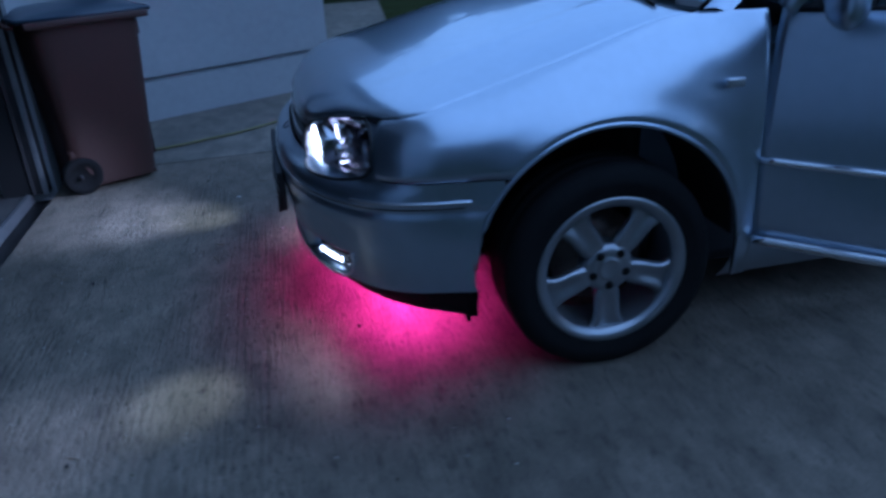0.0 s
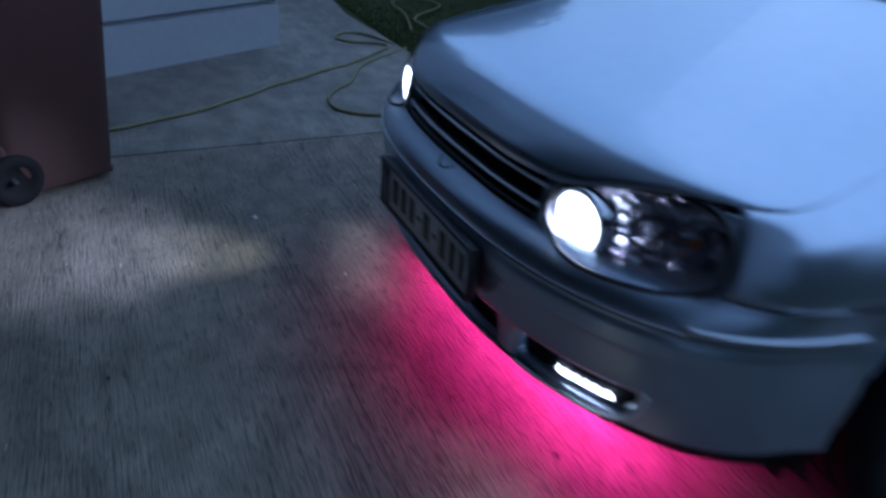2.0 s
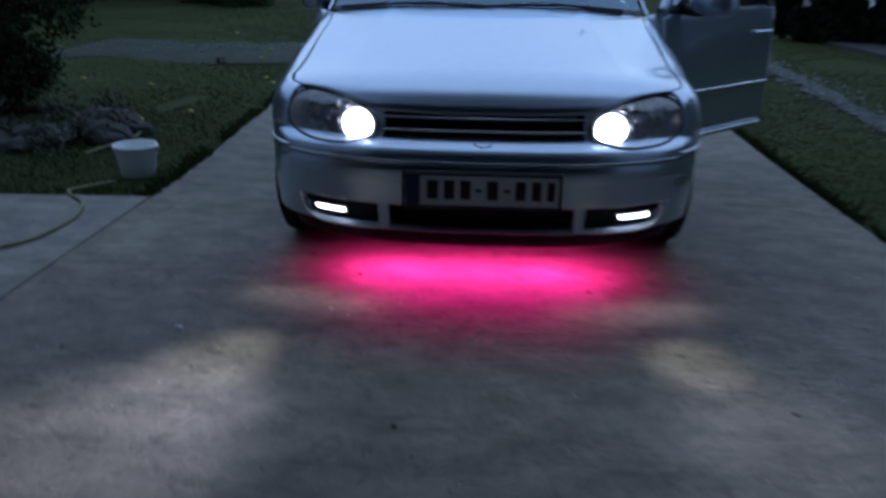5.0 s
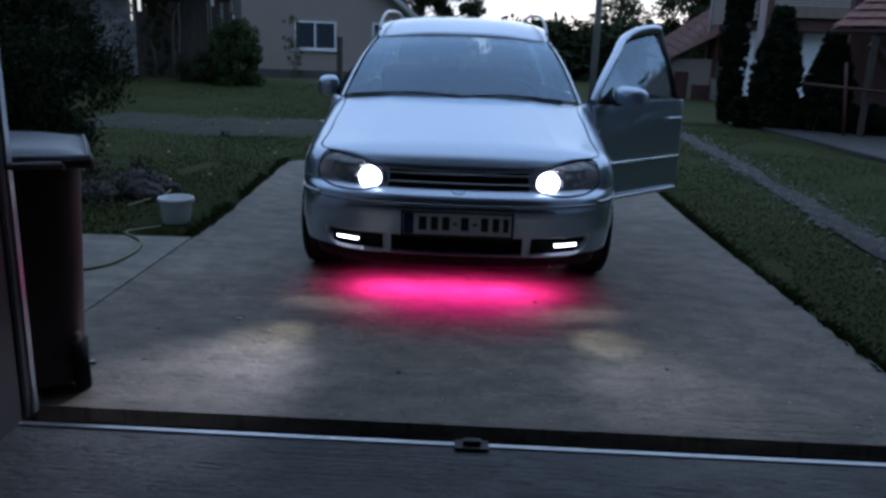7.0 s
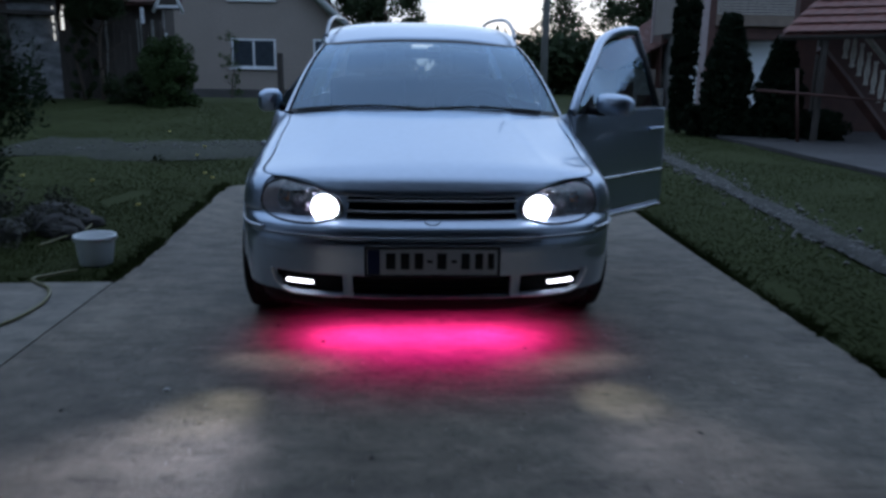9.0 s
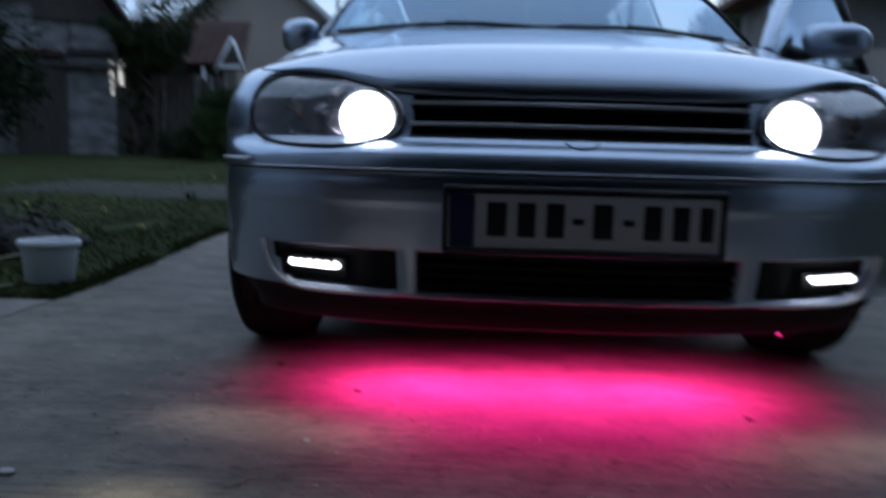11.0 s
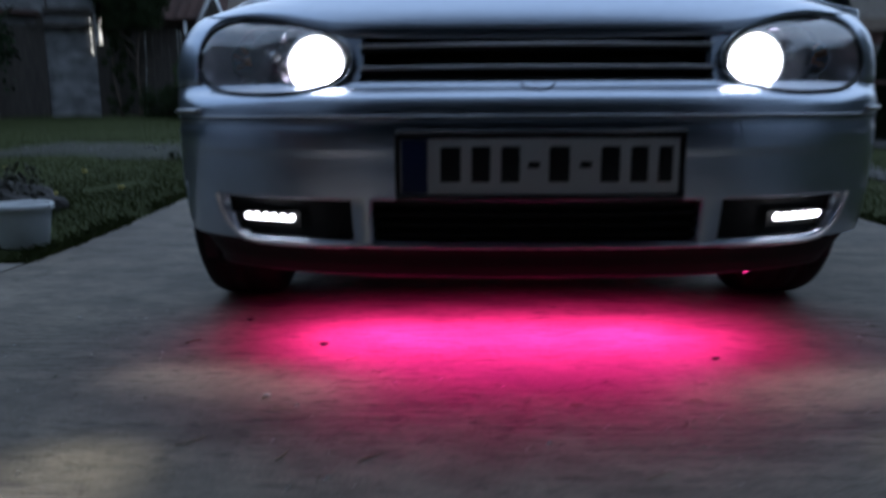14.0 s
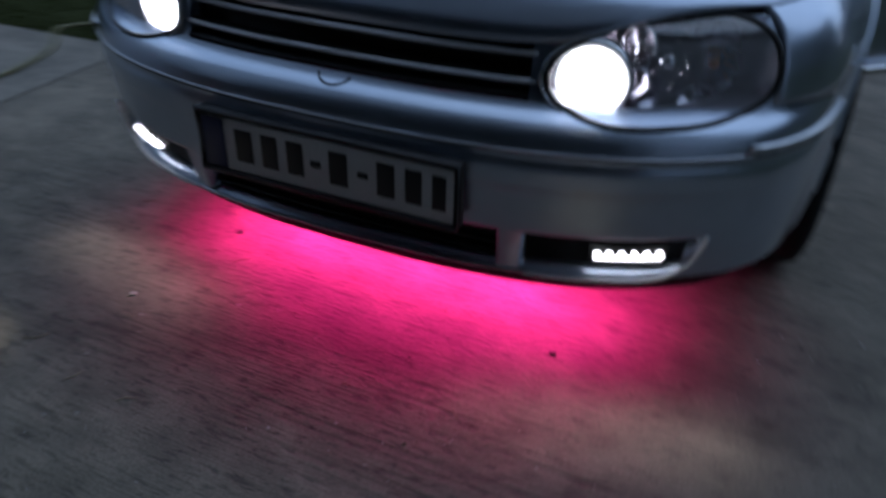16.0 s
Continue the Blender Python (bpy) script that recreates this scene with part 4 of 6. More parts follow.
def mirror_body(side, parent, mid=0.985, half=0.108):
    def f(u, v):
        t = 2 * math.pi * u
        r = math.sin(math.pi * min(max(v, 0.0), 1)) ** 0.45
        k = 2 / 2.8
        c, n = math.cos(t), math.sin(t)
        x = math.copysign(abs(c) ** k, c) * half * r
        z = math.copysign(abs(n) ** k, n) * 0.062 * r
        return flip(Vector((mid + x, 1.475 + 0.10 * (v - 0.5) * 1.0 + 0.02 * (x / 0.1), 1.005 + z - 0.008 * (x / 0.1))), side)
    ob = part("door_mirror", grid(f, 32, 14, closed=True), PAINT, parent, "silver door mirror housing")
    part("mirror_foot", sweep([flip(Vector(p), side) for p in ((0.80, 1.47, 0.975), (mid - 0.09, 1.475, 0.965), (mid - 0.05, 1.475, 0.965))], [0.03, 0.026, 0.02], 8), BLACK_PLASTIC, ob, "black mirror foot")
    part("mirror_sail", grid(mirror(lambda u, v: Vector((0.824 - 0.012 * v * u, 1.36 + 0.16 * u, 0.96 + 0.10 * u * v + 0.002)), side), 4, 4), BLACK_PLASTIC, ob)


mirror_body(1, door)
mirror_body(-1, car, 0.86, 0.07)

# cabin
part("dashboard", grid(lambda u, v: Vector(((2 * u - 1) * 0.69, 1.14 + 0.42 * v, 0.945 + 0.03 * math.sin(math.pi * v) - 0.10 * v ** 3 + 0.03 * math.exp(-((2 * u - 1.53) / 0.22) ** 2) * v)), 24, 10), DASH, car, "dark plastic dashboard")
wm = Matrix.Translation((0.36, 1.62, 0.90)) @ pose(0, 0, 0, 62)
ring = part("steering_wheel", sweep([wm @ Vector((0.185 * math.cos(t), 0.185 * math.sin(t), 0)) for t in np.linspace(0, 2 * math.pi, 33)[:-1]], 0.015, 8, closed=True), DASH, car, "dark steering wheel")
part("wheel_boss", lathe([(0, 0.02), (0.06, 0.015), (0.075, -0.02)], 16, wm), DASH, ring)


def seat(x, y, width):
    s = part("seat", box(x - width / 2, x + width / 2, y, y + 0.5, 0.42, 0.58, 0.06, seg=3), TRIM_CLOTH, car, "dark cloth car seat")
    back = box(x - width / 2, x + width / 2, -0.06, 0.06, 0, 0.62, 0.055, seg=3)
    bmesh.ops.transform(back, matrix=Matrix.Translation((0, y + 0.52, 0.52)) @ pose(0, 0, 0, -14), verts=back.verts)
    part("backrest", back, TRIM_CLOTH, s)
    for hx in ((x,) if width < 1 else (x - 0.4, x + 0.4)):
        head = box(hx - 0.13, hx + 0.13, y + 0.63, y + 0.73, 1.15, 1.31, 0.045, seg=3)
        part("headrest", head, TRIM_CLOTH, s)


for x in (-0.36, 0.36):
    seat(x, 1.85, 0.52)
seat(0, 2.75, 1.25)
part("rear_view_mirror", box(-0.11, 0.11, 1.69, 1.72, 1.245, 1.30, 0.015), BLACK_PLASTIC, car, "black rear-view mirror")
part("hanging_tag", box(-0.015, 0.015, 1.715, 1.719, 1.13, 1.20, 0.003), CURTAIN, car, "pale tag hanging from the mirror")
part("toll_tag", box(0.03, 0.10, 1.655, 1.665, 1.285, 1.315, 0.004), PVC_WHITE, car, "small white box behind the windscreen")

# ---- setting ----
def structure(name, bm, material, label="", smooth=False):
    return tagged(link_mesh(name, bm, material, None, label, smooth), kind="structure")


def ground_z(x, y):
    """The lawn: level with the concrete near the car, rising gently beyond."""
    rise = 0.46 * ease(4.0, 14.5, y) * ease(2.0, -3.0, x) if x < 2 else 0.0
    return rise * (1 - 0.95 * ease(15.0, 23.0, y)) - 0.035 + 0.045 * ease(1.3, 3.2, y) * ease(-1.2, -1.75, x)


def lawn_sheet():
    xs = np.concatenate([[-900, -300, -100, -40, -20], np.linspace(-14, 14, 57), [20, 40, 100, 300, 900]])
    ys = np.concatenate([[-900, -200, -60, -20, -8], np.linspace(-4, 26, 61), [32, 40, 60, 120, 300, 900]])
    bm = bmesh.new()
    rows = []
    for x in xs:
        row = []
        for y in ys:
            bumpy = 0.02 * noise.noise(Vector((x * 0.9, y * 0.9, 0))) if max(abs(x), abs(y)) < 27 else 0
            near_slab = -1.9 < x < 2.1 and y < 4.6 or x < -1.5 and -8 < y < 1.5
            row.append(bm.verts.new((x, y, -0.06 if near_slab else ground_z(x, y) + bumpy)))
        rows.append(row)
    for i in range(len(xs) - 1):
        for j in range(len(ys) - 1):
            bm.faces.new((rows[i][j], rows[i + 1][j], rows[i + 1][j + 1], rows[i][j + 1]))
    return bm


structure("ground", lawn_sheet(), GRASS_SOIL, "dark rough lawn", True)


def slab(outline, top, bottom):
    bm = bmesh.new()
    f = bm.faces.new([bm.verts.new((x, y, top)) for x, y in outline])
    side = bmesh.ops.extrude_face_region(bm, geom=[f])["geom"]
    for v in side:
        if isinstance(v, bmesh.types.BMVert):
            v.co.z = bottom
    bmesh.ops.recalc_face_normals(bm, faces=bm.faces)
    bmesh.ops.bevel(bm, geom=[e for e in bm.edges if all(abs(v.co.z - top) < 1e-5 for v in e.verts)], offset=0.008, segments=2, affect="EDGES")
    return bm


drive_left = curve_of([(-1.165, -1.70), (1.26, -1.73), (2.1, -1.735), (3.0, -1.772), (4.15, -1.845), (4.7, -1.87)])
drive_right = curve_of([(-1.165, 1.845), (0.97, 1.83), (2.3, 1.84), (4.7, 1.93)])


def driveway():
    """The slab before the garage: crossfall along its lawn edge, rounded far corner, sides 15 cm deep."""
    def f(u, v):
        y = -1.165 + 5.865 * v
        x0, x1 = drive_left(y) + 0.30 * max(0.0, (y - 4.35) / 0.35) ** 2.5, drive_right(y)
        x = x0 + (x1 - x0) * u
        return Vector((x, y, 0.045 * ease(1.3, 3.2, y) * ease(-1.2, -1.75, x)))
    bm = grid(f, 48, 60)
    edge = [e for e in bm.edges if e.is_boundary]
    for v in bmesh.ops.extrude_edge_only(bm, edges=edge)["geom"]:
        if isinstance(v, bmesh.types.BMVert):
            v.co.z -= 0.15
    bmesh.ops.recalc_face_normals(bm, faces=bm.faces)
    return bm


structure("driveway", driveway(), CONCRETE, "grey tined concrete driveway")
structure("pavement", slab([(-9, -1.165), (-1.706, -1.165), (-1.736, 1.26), (-2.5, 1.215), (-4.3, 1.10), (-9, 1.5)], 0.0, -0.15), APRON, "pale smooth concrete apron beside the driveway")
structure("threshold", box(-1.9, 2.2, -1.30, -1.165, -0.09, -0.055), STEEL_DARK, "dark sunken door channel")
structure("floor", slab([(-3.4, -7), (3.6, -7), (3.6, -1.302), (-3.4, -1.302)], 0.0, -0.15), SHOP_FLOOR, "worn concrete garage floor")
structure("threshold_edge", box(-1.45, 1.75, -1.312, -1.290, -0.05, 0.006, 0.003), STEEL_EDGE, "worn galvanised edge of the door channel")
latch = thing("door_latch", "small rusty floor latch on the garage threshold", "latch", at=(0.09, -1.31, 0.006))
part("plate", box(-0.055, 0.055, -0.03, 0.03, 0, 0.006, 0.002), STEEL_DARK, latch)
part("catch", box(-0.03, 0.03, -0.012, 0.015, 0.006, 0.022, 0.004), STEEL_DARK, latch)
# garage
# Unseen upper parts reach 5.2 m to shut skylight out over the driveway.
structure("wall_front_left", box(-9, -1.47, -1.45, -1.18, -0.1, 5.2), WALL_WHITE, "white painted garage front")
structure("wall_front_right", box(1.78, 7, -1.45, -1.18, -0.1, 5.2), WALL_WHITE, "white painted garage front")
# Unseen lintel coloured dark so the bonnet's nose reflects a dark band.
structure("lintel", box(-1.47, 1.78, -1.45, -1.18, 2.25, 5.2), DARK_PLASTER)
# Eave is unseen; added to sharpen the dark band reflected in the bonnet.
structure("eave", box(-9, 7, -1.18, -0.55, 5.05, 5.2), WALL_DARK, "unseen dark slab over the garage front, added for bonnet reflections")
# Black sheets over the white inner wall stand in for the shade there.
for x0, x1 in ((-3.2, -1.41), (1.60, 3.3)):
    structure("shade_sheet", box(x0, x1, -1.478, -1.454, 0.0, 2.6, 0.003), FRAME_BLACK, "black sheet added for the shade beside the garage door")
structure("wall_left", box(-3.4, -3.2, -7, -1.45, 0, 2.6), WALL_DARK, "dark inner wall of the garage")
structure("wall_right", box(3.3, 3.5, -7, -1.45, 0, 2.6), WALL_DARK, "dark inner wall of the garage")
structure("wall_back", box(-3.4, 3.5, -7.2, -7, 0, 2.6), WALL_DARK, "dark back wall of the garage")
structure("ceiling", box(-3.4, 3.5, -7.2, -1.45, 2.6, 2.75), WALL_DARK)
for x0, x1 in ((-1.47, -1.40), (1.585, 1.78)):
    structure("door_frame", box(x0, x1, -1.42, -1.20, 0, 2.25, 0.004), FRAME_BLACK, "black garage door frame")
structure("frame_edge", box(-1.406, -1.394, -1.225, -1.198, 0.0, 2.25, 0.003), STEEL_EDGE, "pale edge of the garage door frame")
structure("door_track", sweep([(-1.40, -1.27, 0.01), (-1.40, -1.27, 2.2)], 0.012, 6), FRAME_BLACK)


def wing_block(z0, z1, back):
    """A course of the wall beside the apron; back: metres set behind the face."""
    a, b = Vector((-2.72, -0.95, 0)), Vector((-3.43, 0.40, 0))
    d = (b - a).normalized()
    n = Vector((d.y, -d.x, 0)) if d.y < 0 else Vector((-d.y, d.x, 0))
    lo = [a + n * back, b + n * back, b + n * 2.2, a + n * 2.2]
    bm = bmesh.new()
    vs = [bm.verts.new((p.x, p.y, z)) for z in (z0, z1) for p in lo]
    for q in ((0, 1, 5, 4), (1, 2, 6, 5), (2, 3, 7, 6), (3, 0, 4, 7), (4, 5, 6, 7), (3, 2, 1, 0)):
        bm.faces.new([vs[i] for i in q])
    bmesh.ops.recalc_face_normals(bm, faces=bm.faces)
    bmesh.ops.bevel(bm, geom=list(bm.edges), offset=0.006, segments=2, affect="EDGES")
    return bm


wing_wall = structure("wall_wing", wing_block(-0.05, 2.38, 0.03), WALL_WHITE, "white panelled side wall with a dark gap above its plinth")
for z0, z1, back in ((-0.05, 0.262, 0.0), (0.288, 0.84, -0.012), (0.848, 2.4, -0.012)):
    part("panel", wing_block(z0, z1, back), WALL_WHITE, wing_wall, smooth=False)


# gravel strips in the grass
def strip_path(points, width, lift):
    pts = spline([(x, y, 0) for x, y in points], 8)

    def f(u, v):
        i = min(int(u * (len(pts) - 1)), len(pts) - 2)
        t = u * (len(pts) - 1) - i
        p = pts[i].lerp(pts[i + 1], t)
        d = (pts[i + 1] - pts[i]).normalized()
        w = width * (0.8 + 0.5 * noise.noise(Vector((p.x * 1.3 + 9 * (v > 0.5), p.y * 1.3, 3))))
        q = p + Vector((d.y, -d.x, 0)) * (v - 0.5) * w
        return Vector((q.x, q.y, ground_z(q.x, q.y) + lift + 0.014 * noise.noise(q * 9) - 0.02 * abs(2 * v - 1) ** 3))
    return grid(f, len(pts) * 3, 8)


structure("track_right", strip_path([(2.9, -4), (2.95, 0), (3.06, 2), (3.3, 4.2), (3.6, 7.2), (3.85, 10.3), (4.8, 18)], 0.34, 0.035), GRAVEL, "pale gravel wheel track in the grass", True)
structure("track_far", strip_path([(-5.3, 7.3), (-4.6, 7.2), (-3.3, 7.15), (-2.4, 7.3), (0, 7.9), (3, 8.3)], 1.9, 0.022), TRACK_SOIL, "gravel track across the lawn", True)


def track_stones():
    """Loose stones strewn along both gravel strips."""
    rnd = random.Random(77)
    verts, faces = [], []
    lines = [spline([(2.95, 0, 0), (3.06, 2, 0), (3.3, 4.2, 0), (3.6, 7.2, 0), (3.85, 10.3, 0), (4.8, 18, 0)], 8), spline([(-4.8, 7.2, 0), (-3.3, 7.35, 0), (-1.8, 7.7, 0)], 8)]
    for pts, width, n in ((lines[0], 0.16, 1500), (lines[1], 0.42, 130)):
        for _ in range(n):
            i = rnd.randrange(len(pts) - 1)
            p = pts[i].lerp(pts[i + 1], rnd.random())
            x, y, s = p.x + rnd.gauss(0, width), p.y + rnd.gauss(0, width * 0.5), 0.006 + 0.022 * rnd.random() ** 3
            z = ground_z(x, y) + 0.03
            k = len(verts)
            verts += [(x + s * rnd.uniform(0.7, 1.4) * math.cos(a), y + s * rnd.uniform(0.7, 1.4) * math.sin(a), z + s * rnd.uniform(-0.2, 0.3)) for a in (0, 1.26, 2.51, 3.77, 5.03)]
            verts += [(x, y, z + s * 0.8), (x, y, z - s)]
            for j in range(5):
                faces += [(k + j, k + (j + 1) % 5, k + 5), (k + (j + 1) % 5, k + j, k + 6)]
    me = bpy.data.meshes.new("track_stones")
    me.from_pydata(verts, [], faces)
    me.materials.append(TRACK_STONE)
    tagged(new("track_stones", me), "loose pale stones strewn along the gravel tracks", "gravel", kind="stuff")


track_stones()


# ---- grass ----
def grass(name, places, size, seed, label):
    rnd = random.Random(seed)
    verts, faces = [], []
    for x, y, k in places(rnd):
        z = ground_z(x, y) + 0.0
        h, a, lean = size * k * rnd.uniform(0.5, 1.3), rnd.uniform(0, 6.283), rnd.uniform(0.0, 0.8)
        c, s = math.cos(a), math.sin(a)
        w = 0.0024 + 0.0016 * rnd.random()
        i = len(verts)
        verts += [(x - w * s, y + w * c, z), (x + w * s, y - w * c, z), (x + lean * h * 0.5 * c, y + lean * h * 0.5 * s, z + h * 0.7), (x + lean * h * c * 1.3, y + lean * h * s * 1.3, z + h)]
        faces += [(i, i + 1, i + 2), (i + 2, i + 1, i + 3)] if rnd.random() < 0.5 else [(i, i + 1, i + 2)]
    me = bpy.data.meshes.new(name)
    me.from_pydata(verts, [], faces)
    me.materials.append(GRASS_BLADE)
    return tagged(new(name, me), label, "grass", kind="stuff")


def lawn_left(rnd):
    for _ in range(95000):
        y = 1.2 + 12 * rnd.random() ** 1.6
        x = -1.72 - (1.0 + 9 * rnd.random() ** 1.2) * rnd.random()
        if noise.noise(Vector((x * 1.7, y * 1.7, 0))) > -0.6 and not (6.4 < y < 8.1 and x > -5.0 and rnd.random() < 0.65):
            yield x, y, 1.0
    for _ in range(5000):
        y = 1.27 + 3.4 * rnd.random() ** 1.3
        if noise.noise(Vector((3.0, y * 2.3, 1.0))) > -0.25:
            yield drive_left(min(y, 4.7)) - 0.01 - abs(rnd.gauss(-0.01, 0.03)), y, 2.6


def lawn_right(rnd):
    for _ in range(95000):
        y = -1.1 + 14 * rnd.random() ** 1.5
        x = 1.89 + 4.2 * rnd.random() ** 1.2
        if noise.noise(Vector((x * 1.7, y * 1.7, 5))) > -0.6 and abs(x - 2.95 - 0.085 * max(y, 0)) > 0.22 * rnd.random():
            yield x, y, 1.0
    for _ in range(7000):
        y = -1.1 + 8.2 * rnd.random() ** 1.3
        if noise.noise(Vector((7.0, y * 2.3, 1.0))) > -0.25:
            yield 1.832 + 0.024 * max(y - 0.7, 0) + abs(rnd.gauss(-0.01, 0.03)), y, 2.6


grass("grass", lawn_left, 0.022, 3, "dark green rough lawn grass")
grass("grass", lawn_right, 0.022, 4, "dark green rough lawn grass beside the driveway")


# ---- things near the car ----
def wheelie_bin():
    b = thing("wheelie_bin", "brown plastic wheelie bin with a dark lid on the apron", "bin", at=(0, 0, 0))
    cx, cy, top = -1.825, -0.845, 0.83

    def shell(u, v):
        """A tapered box with rounded corners."""
        t = 2 * math.pi * u
        k = 2 / 7
        c, s = math.cos(t), math.sin(t)
        wx, wy = 0.225 + 0.045 * v, 0.205 + 0.06 * v
        return Vector((cx + math.copysign(abs(c) ** k, c) * wx, cy + math.copysign(abs(s) ** k, s) * wy, 0.03 + (top - 0.03) * v))
    part("body", grid(shell, 48, 12, closed=True), BIN_BROWN, b)
    part("base", box(cx - 0.215, cx + 0.215, cy - 0.18, cy + 0.195, 0.02, 0.05, 0.01), BIN_BROWN, b)
    part("rim", box(cx - 0.295, cx + 0.305, cy - 0.28, cy + 0.29, top - 0.01, top + 0.025, 0.010), BIN_BROWN, b, "flared brown rim")
    part("front_rib", box(cx - 0.19, cx + 0.19, cy + 0.25, cy + 0.268, top - 0.1, top - 0.01, 0.006), BIN_BROWN, b)
    for x in (-0.12, 0.12):
        part("side_rib", box(cx + x - 0.012, cx + x + 0.012, cy + 0.205, cy + 0.238, 0.10, top - 0.25, 0.006), BIN_BROWN, b)
    lid = part("lid", grid(lambda u, v: Vector((cx + (u - 0.5) * 0.58, cy - 0.30 + 0.60 * v, top + 0.028 + 0.05 * (math.sin(math.pi * u) * math.sin(math.pi * v)) ** 0.4)), 16, 16), BIN_LID, b, "dark blue-grey hinged lid")
    part("lid_edge", sweep([(cx - 0.29, cy - 0.30, top + 0.03), (cx + 0.29, cy - 0.30, top + 0.03), (cx + 0.29, cy + 0.30, top + 0.03), (cx - 0.29, cy + 0.30, top + 0.03)], 0.011, 6, closed=True), BIN_LID, lid)
    part("handle", sweep([(cx - 0.21, cy - 0.30, top), (cx - 0.21, cy - 0.335, top + 0.012), (cx + 0.21, cy - 0.335, top + 0.012), (cx + 0.21, cy - 0.30, top)], 0.012, 8), BIN_BROWN, b)
    part("axle", sweep([(cx - 0.26, cy - 0.19, 0.095), (cx + 0.26, cy - 0.19, 0.095)], 0.011, 8), STEEL_DARK, b)
    for sx in (-1, 1):
        m = Matrix.Translation((cx + sx * 0.215, cy - 0.175, 0.095)) @ pose(0, 0, 0, 0, 90, 0)
        w = part("wheel", lathe([(0.058, -0.028), (0.088, -0.028), (0.095, -0.02), (0.095, 0.02), (0.088, 0.028), (0.058, 0.028), (0.05, 0.012), (0, 0.012)], 28, m), RUBBER, b, "black rubber wheel")
        part("hub", lathe([(0.05, -0.02), (0.03, -0.03), (0, -0.03)], 16, m), BIN_LID, w)
        part("wheel_housing", box(cx + sx * 0.165 - 0.055, cx + sx * 0.165 + 0.055, cy - 0.215, cy - 0.12, 0.12, 0.23, 0.02), BIN_BROWN, b)

    corner = Matrix.Translation((-1.59, -0.617, 0))
    b.matrix_world = Matrix.Translation((0.082, -0.02, 0)) @ corner @ pose(0, 0, 0, 0, 0, 28) @ corner.inverted()


wheelie_bin()


def bucket():
    c = (-2.03, 1.745)
    g = ground_z(*c) + 0.004
    b = thing("bucket", "white plastic bucket with a rolled rim on the lawn edge", "bucket", at=(c[0], c[1], g))
    b.scale = (0.92, 0.92, 0.96)
    part("body", lathe([(0, 0.003), (0.098, 0.0), (0.104, 0.008), (0.125, 0.17), (0.128, 0.19), (0.124, 0.19), (0.101, 0.012), (0, 0.010)], 40), BUCKET_WHITE, b)
    part("rim", lathe([(0.125, 0.163), (0.136, 0.165), (0.137, 0.19), (0.133, 0.195), (0.124, 0.192)], 40), BUCKET_WHITE, b)
    part("handle", sweep([(0.137 * math.cos(t), 0.137 * math.sin(t), 0.178 - 0.02 * math.sin(t)) for t in np.linspace(0, math.pi, 18)], 0.0035, 6), STEEL_EDGE, b, "thin wire handle folded down")
    part("ear", box(0.128, 0.142, -0.012, 0.012, 0.165, 0.19, 0.003), BUCKET_WHITE, b)


bucket()


def hose():
    h = thing("garden_hose", "yellow-green garden hose snaking over apron and lawn", "hose")
    r = 0.009
    a = [(-1.95, -1.0, r), (-1.99, -0.8, r), (-2.04, -0.63, r), (-2.11, -0.47, r), (-2.19, -0.29, r), (-2.31, -0.12, r), (-2.41, 0.02, r), (-2.53, 0.15, r), (-2.63, 0.31, r), (-2.78, 0.52, r), (-2.90, 0.72, r), (-3.08, 0.92, r), (-3.24, 1.07, r), (-3.34, 1.00, r), (-3.39, 0.87, r), (-3.47, 0.80, r), (-3.57, 0.81, r), (-3.64, 0.88, r), (-3.63, 0.98, r), (-3.5, 1.06, r), (-3.3, 1.14, 0.0)]
    part("tube", sweep(spline(a, 10), r, 8), HOSE_MAT, h)
    b = [(-3.2, 1.18, 0.0), (-2.85, 0.78, r), (-2.53, 0.60, r), (-2.39, 0.47, r), (-2.24, 0.39, r), (-2.08, 0.39, r), (-1.97, 0.50, r), (-1.935, 0.66, r), (-1.94, 0.86, r), (-2.02, 1.08, r), (-2.19, 1.26, r), (-2.15, 1.40, 0.0), (-2.05, 1.5, 0.0)]
    part("tube", sweep(spline(b, 10), r, 8), HOSE_MAT, h)
    c = [(-2.56, 2.12, 0.0), (-2.50, 2.27, 0.012), (-2.44, 2.47, 0.02), (-2.43, 2.62, 0.025), (-2.475, 2.82, 0.03), (-2.55, 2.98, 0.034), (-2.71, 3.2, 0.036), (-2.9, 3.36, 0.036), (-3.12, 3.52, 0.03)]
    part("tube", sweep(spline(c, 10), r, 8), HOSE_MAT, h)
    d = [(-3.66, 1.4, 0), (-4.2, 1.55, 0), (-4.65, 1.6, 0.01), (-4.8, 1.9, 0), (-4.45, 1.95, 0.01), (-4.1, 1.6, 0), (-3.8, 1.55, 0), (-3.2, 1.6, 0)]
    part("tube", sweep(spline(d, 10), r, 8), HOSE_MAT, h)


hose()


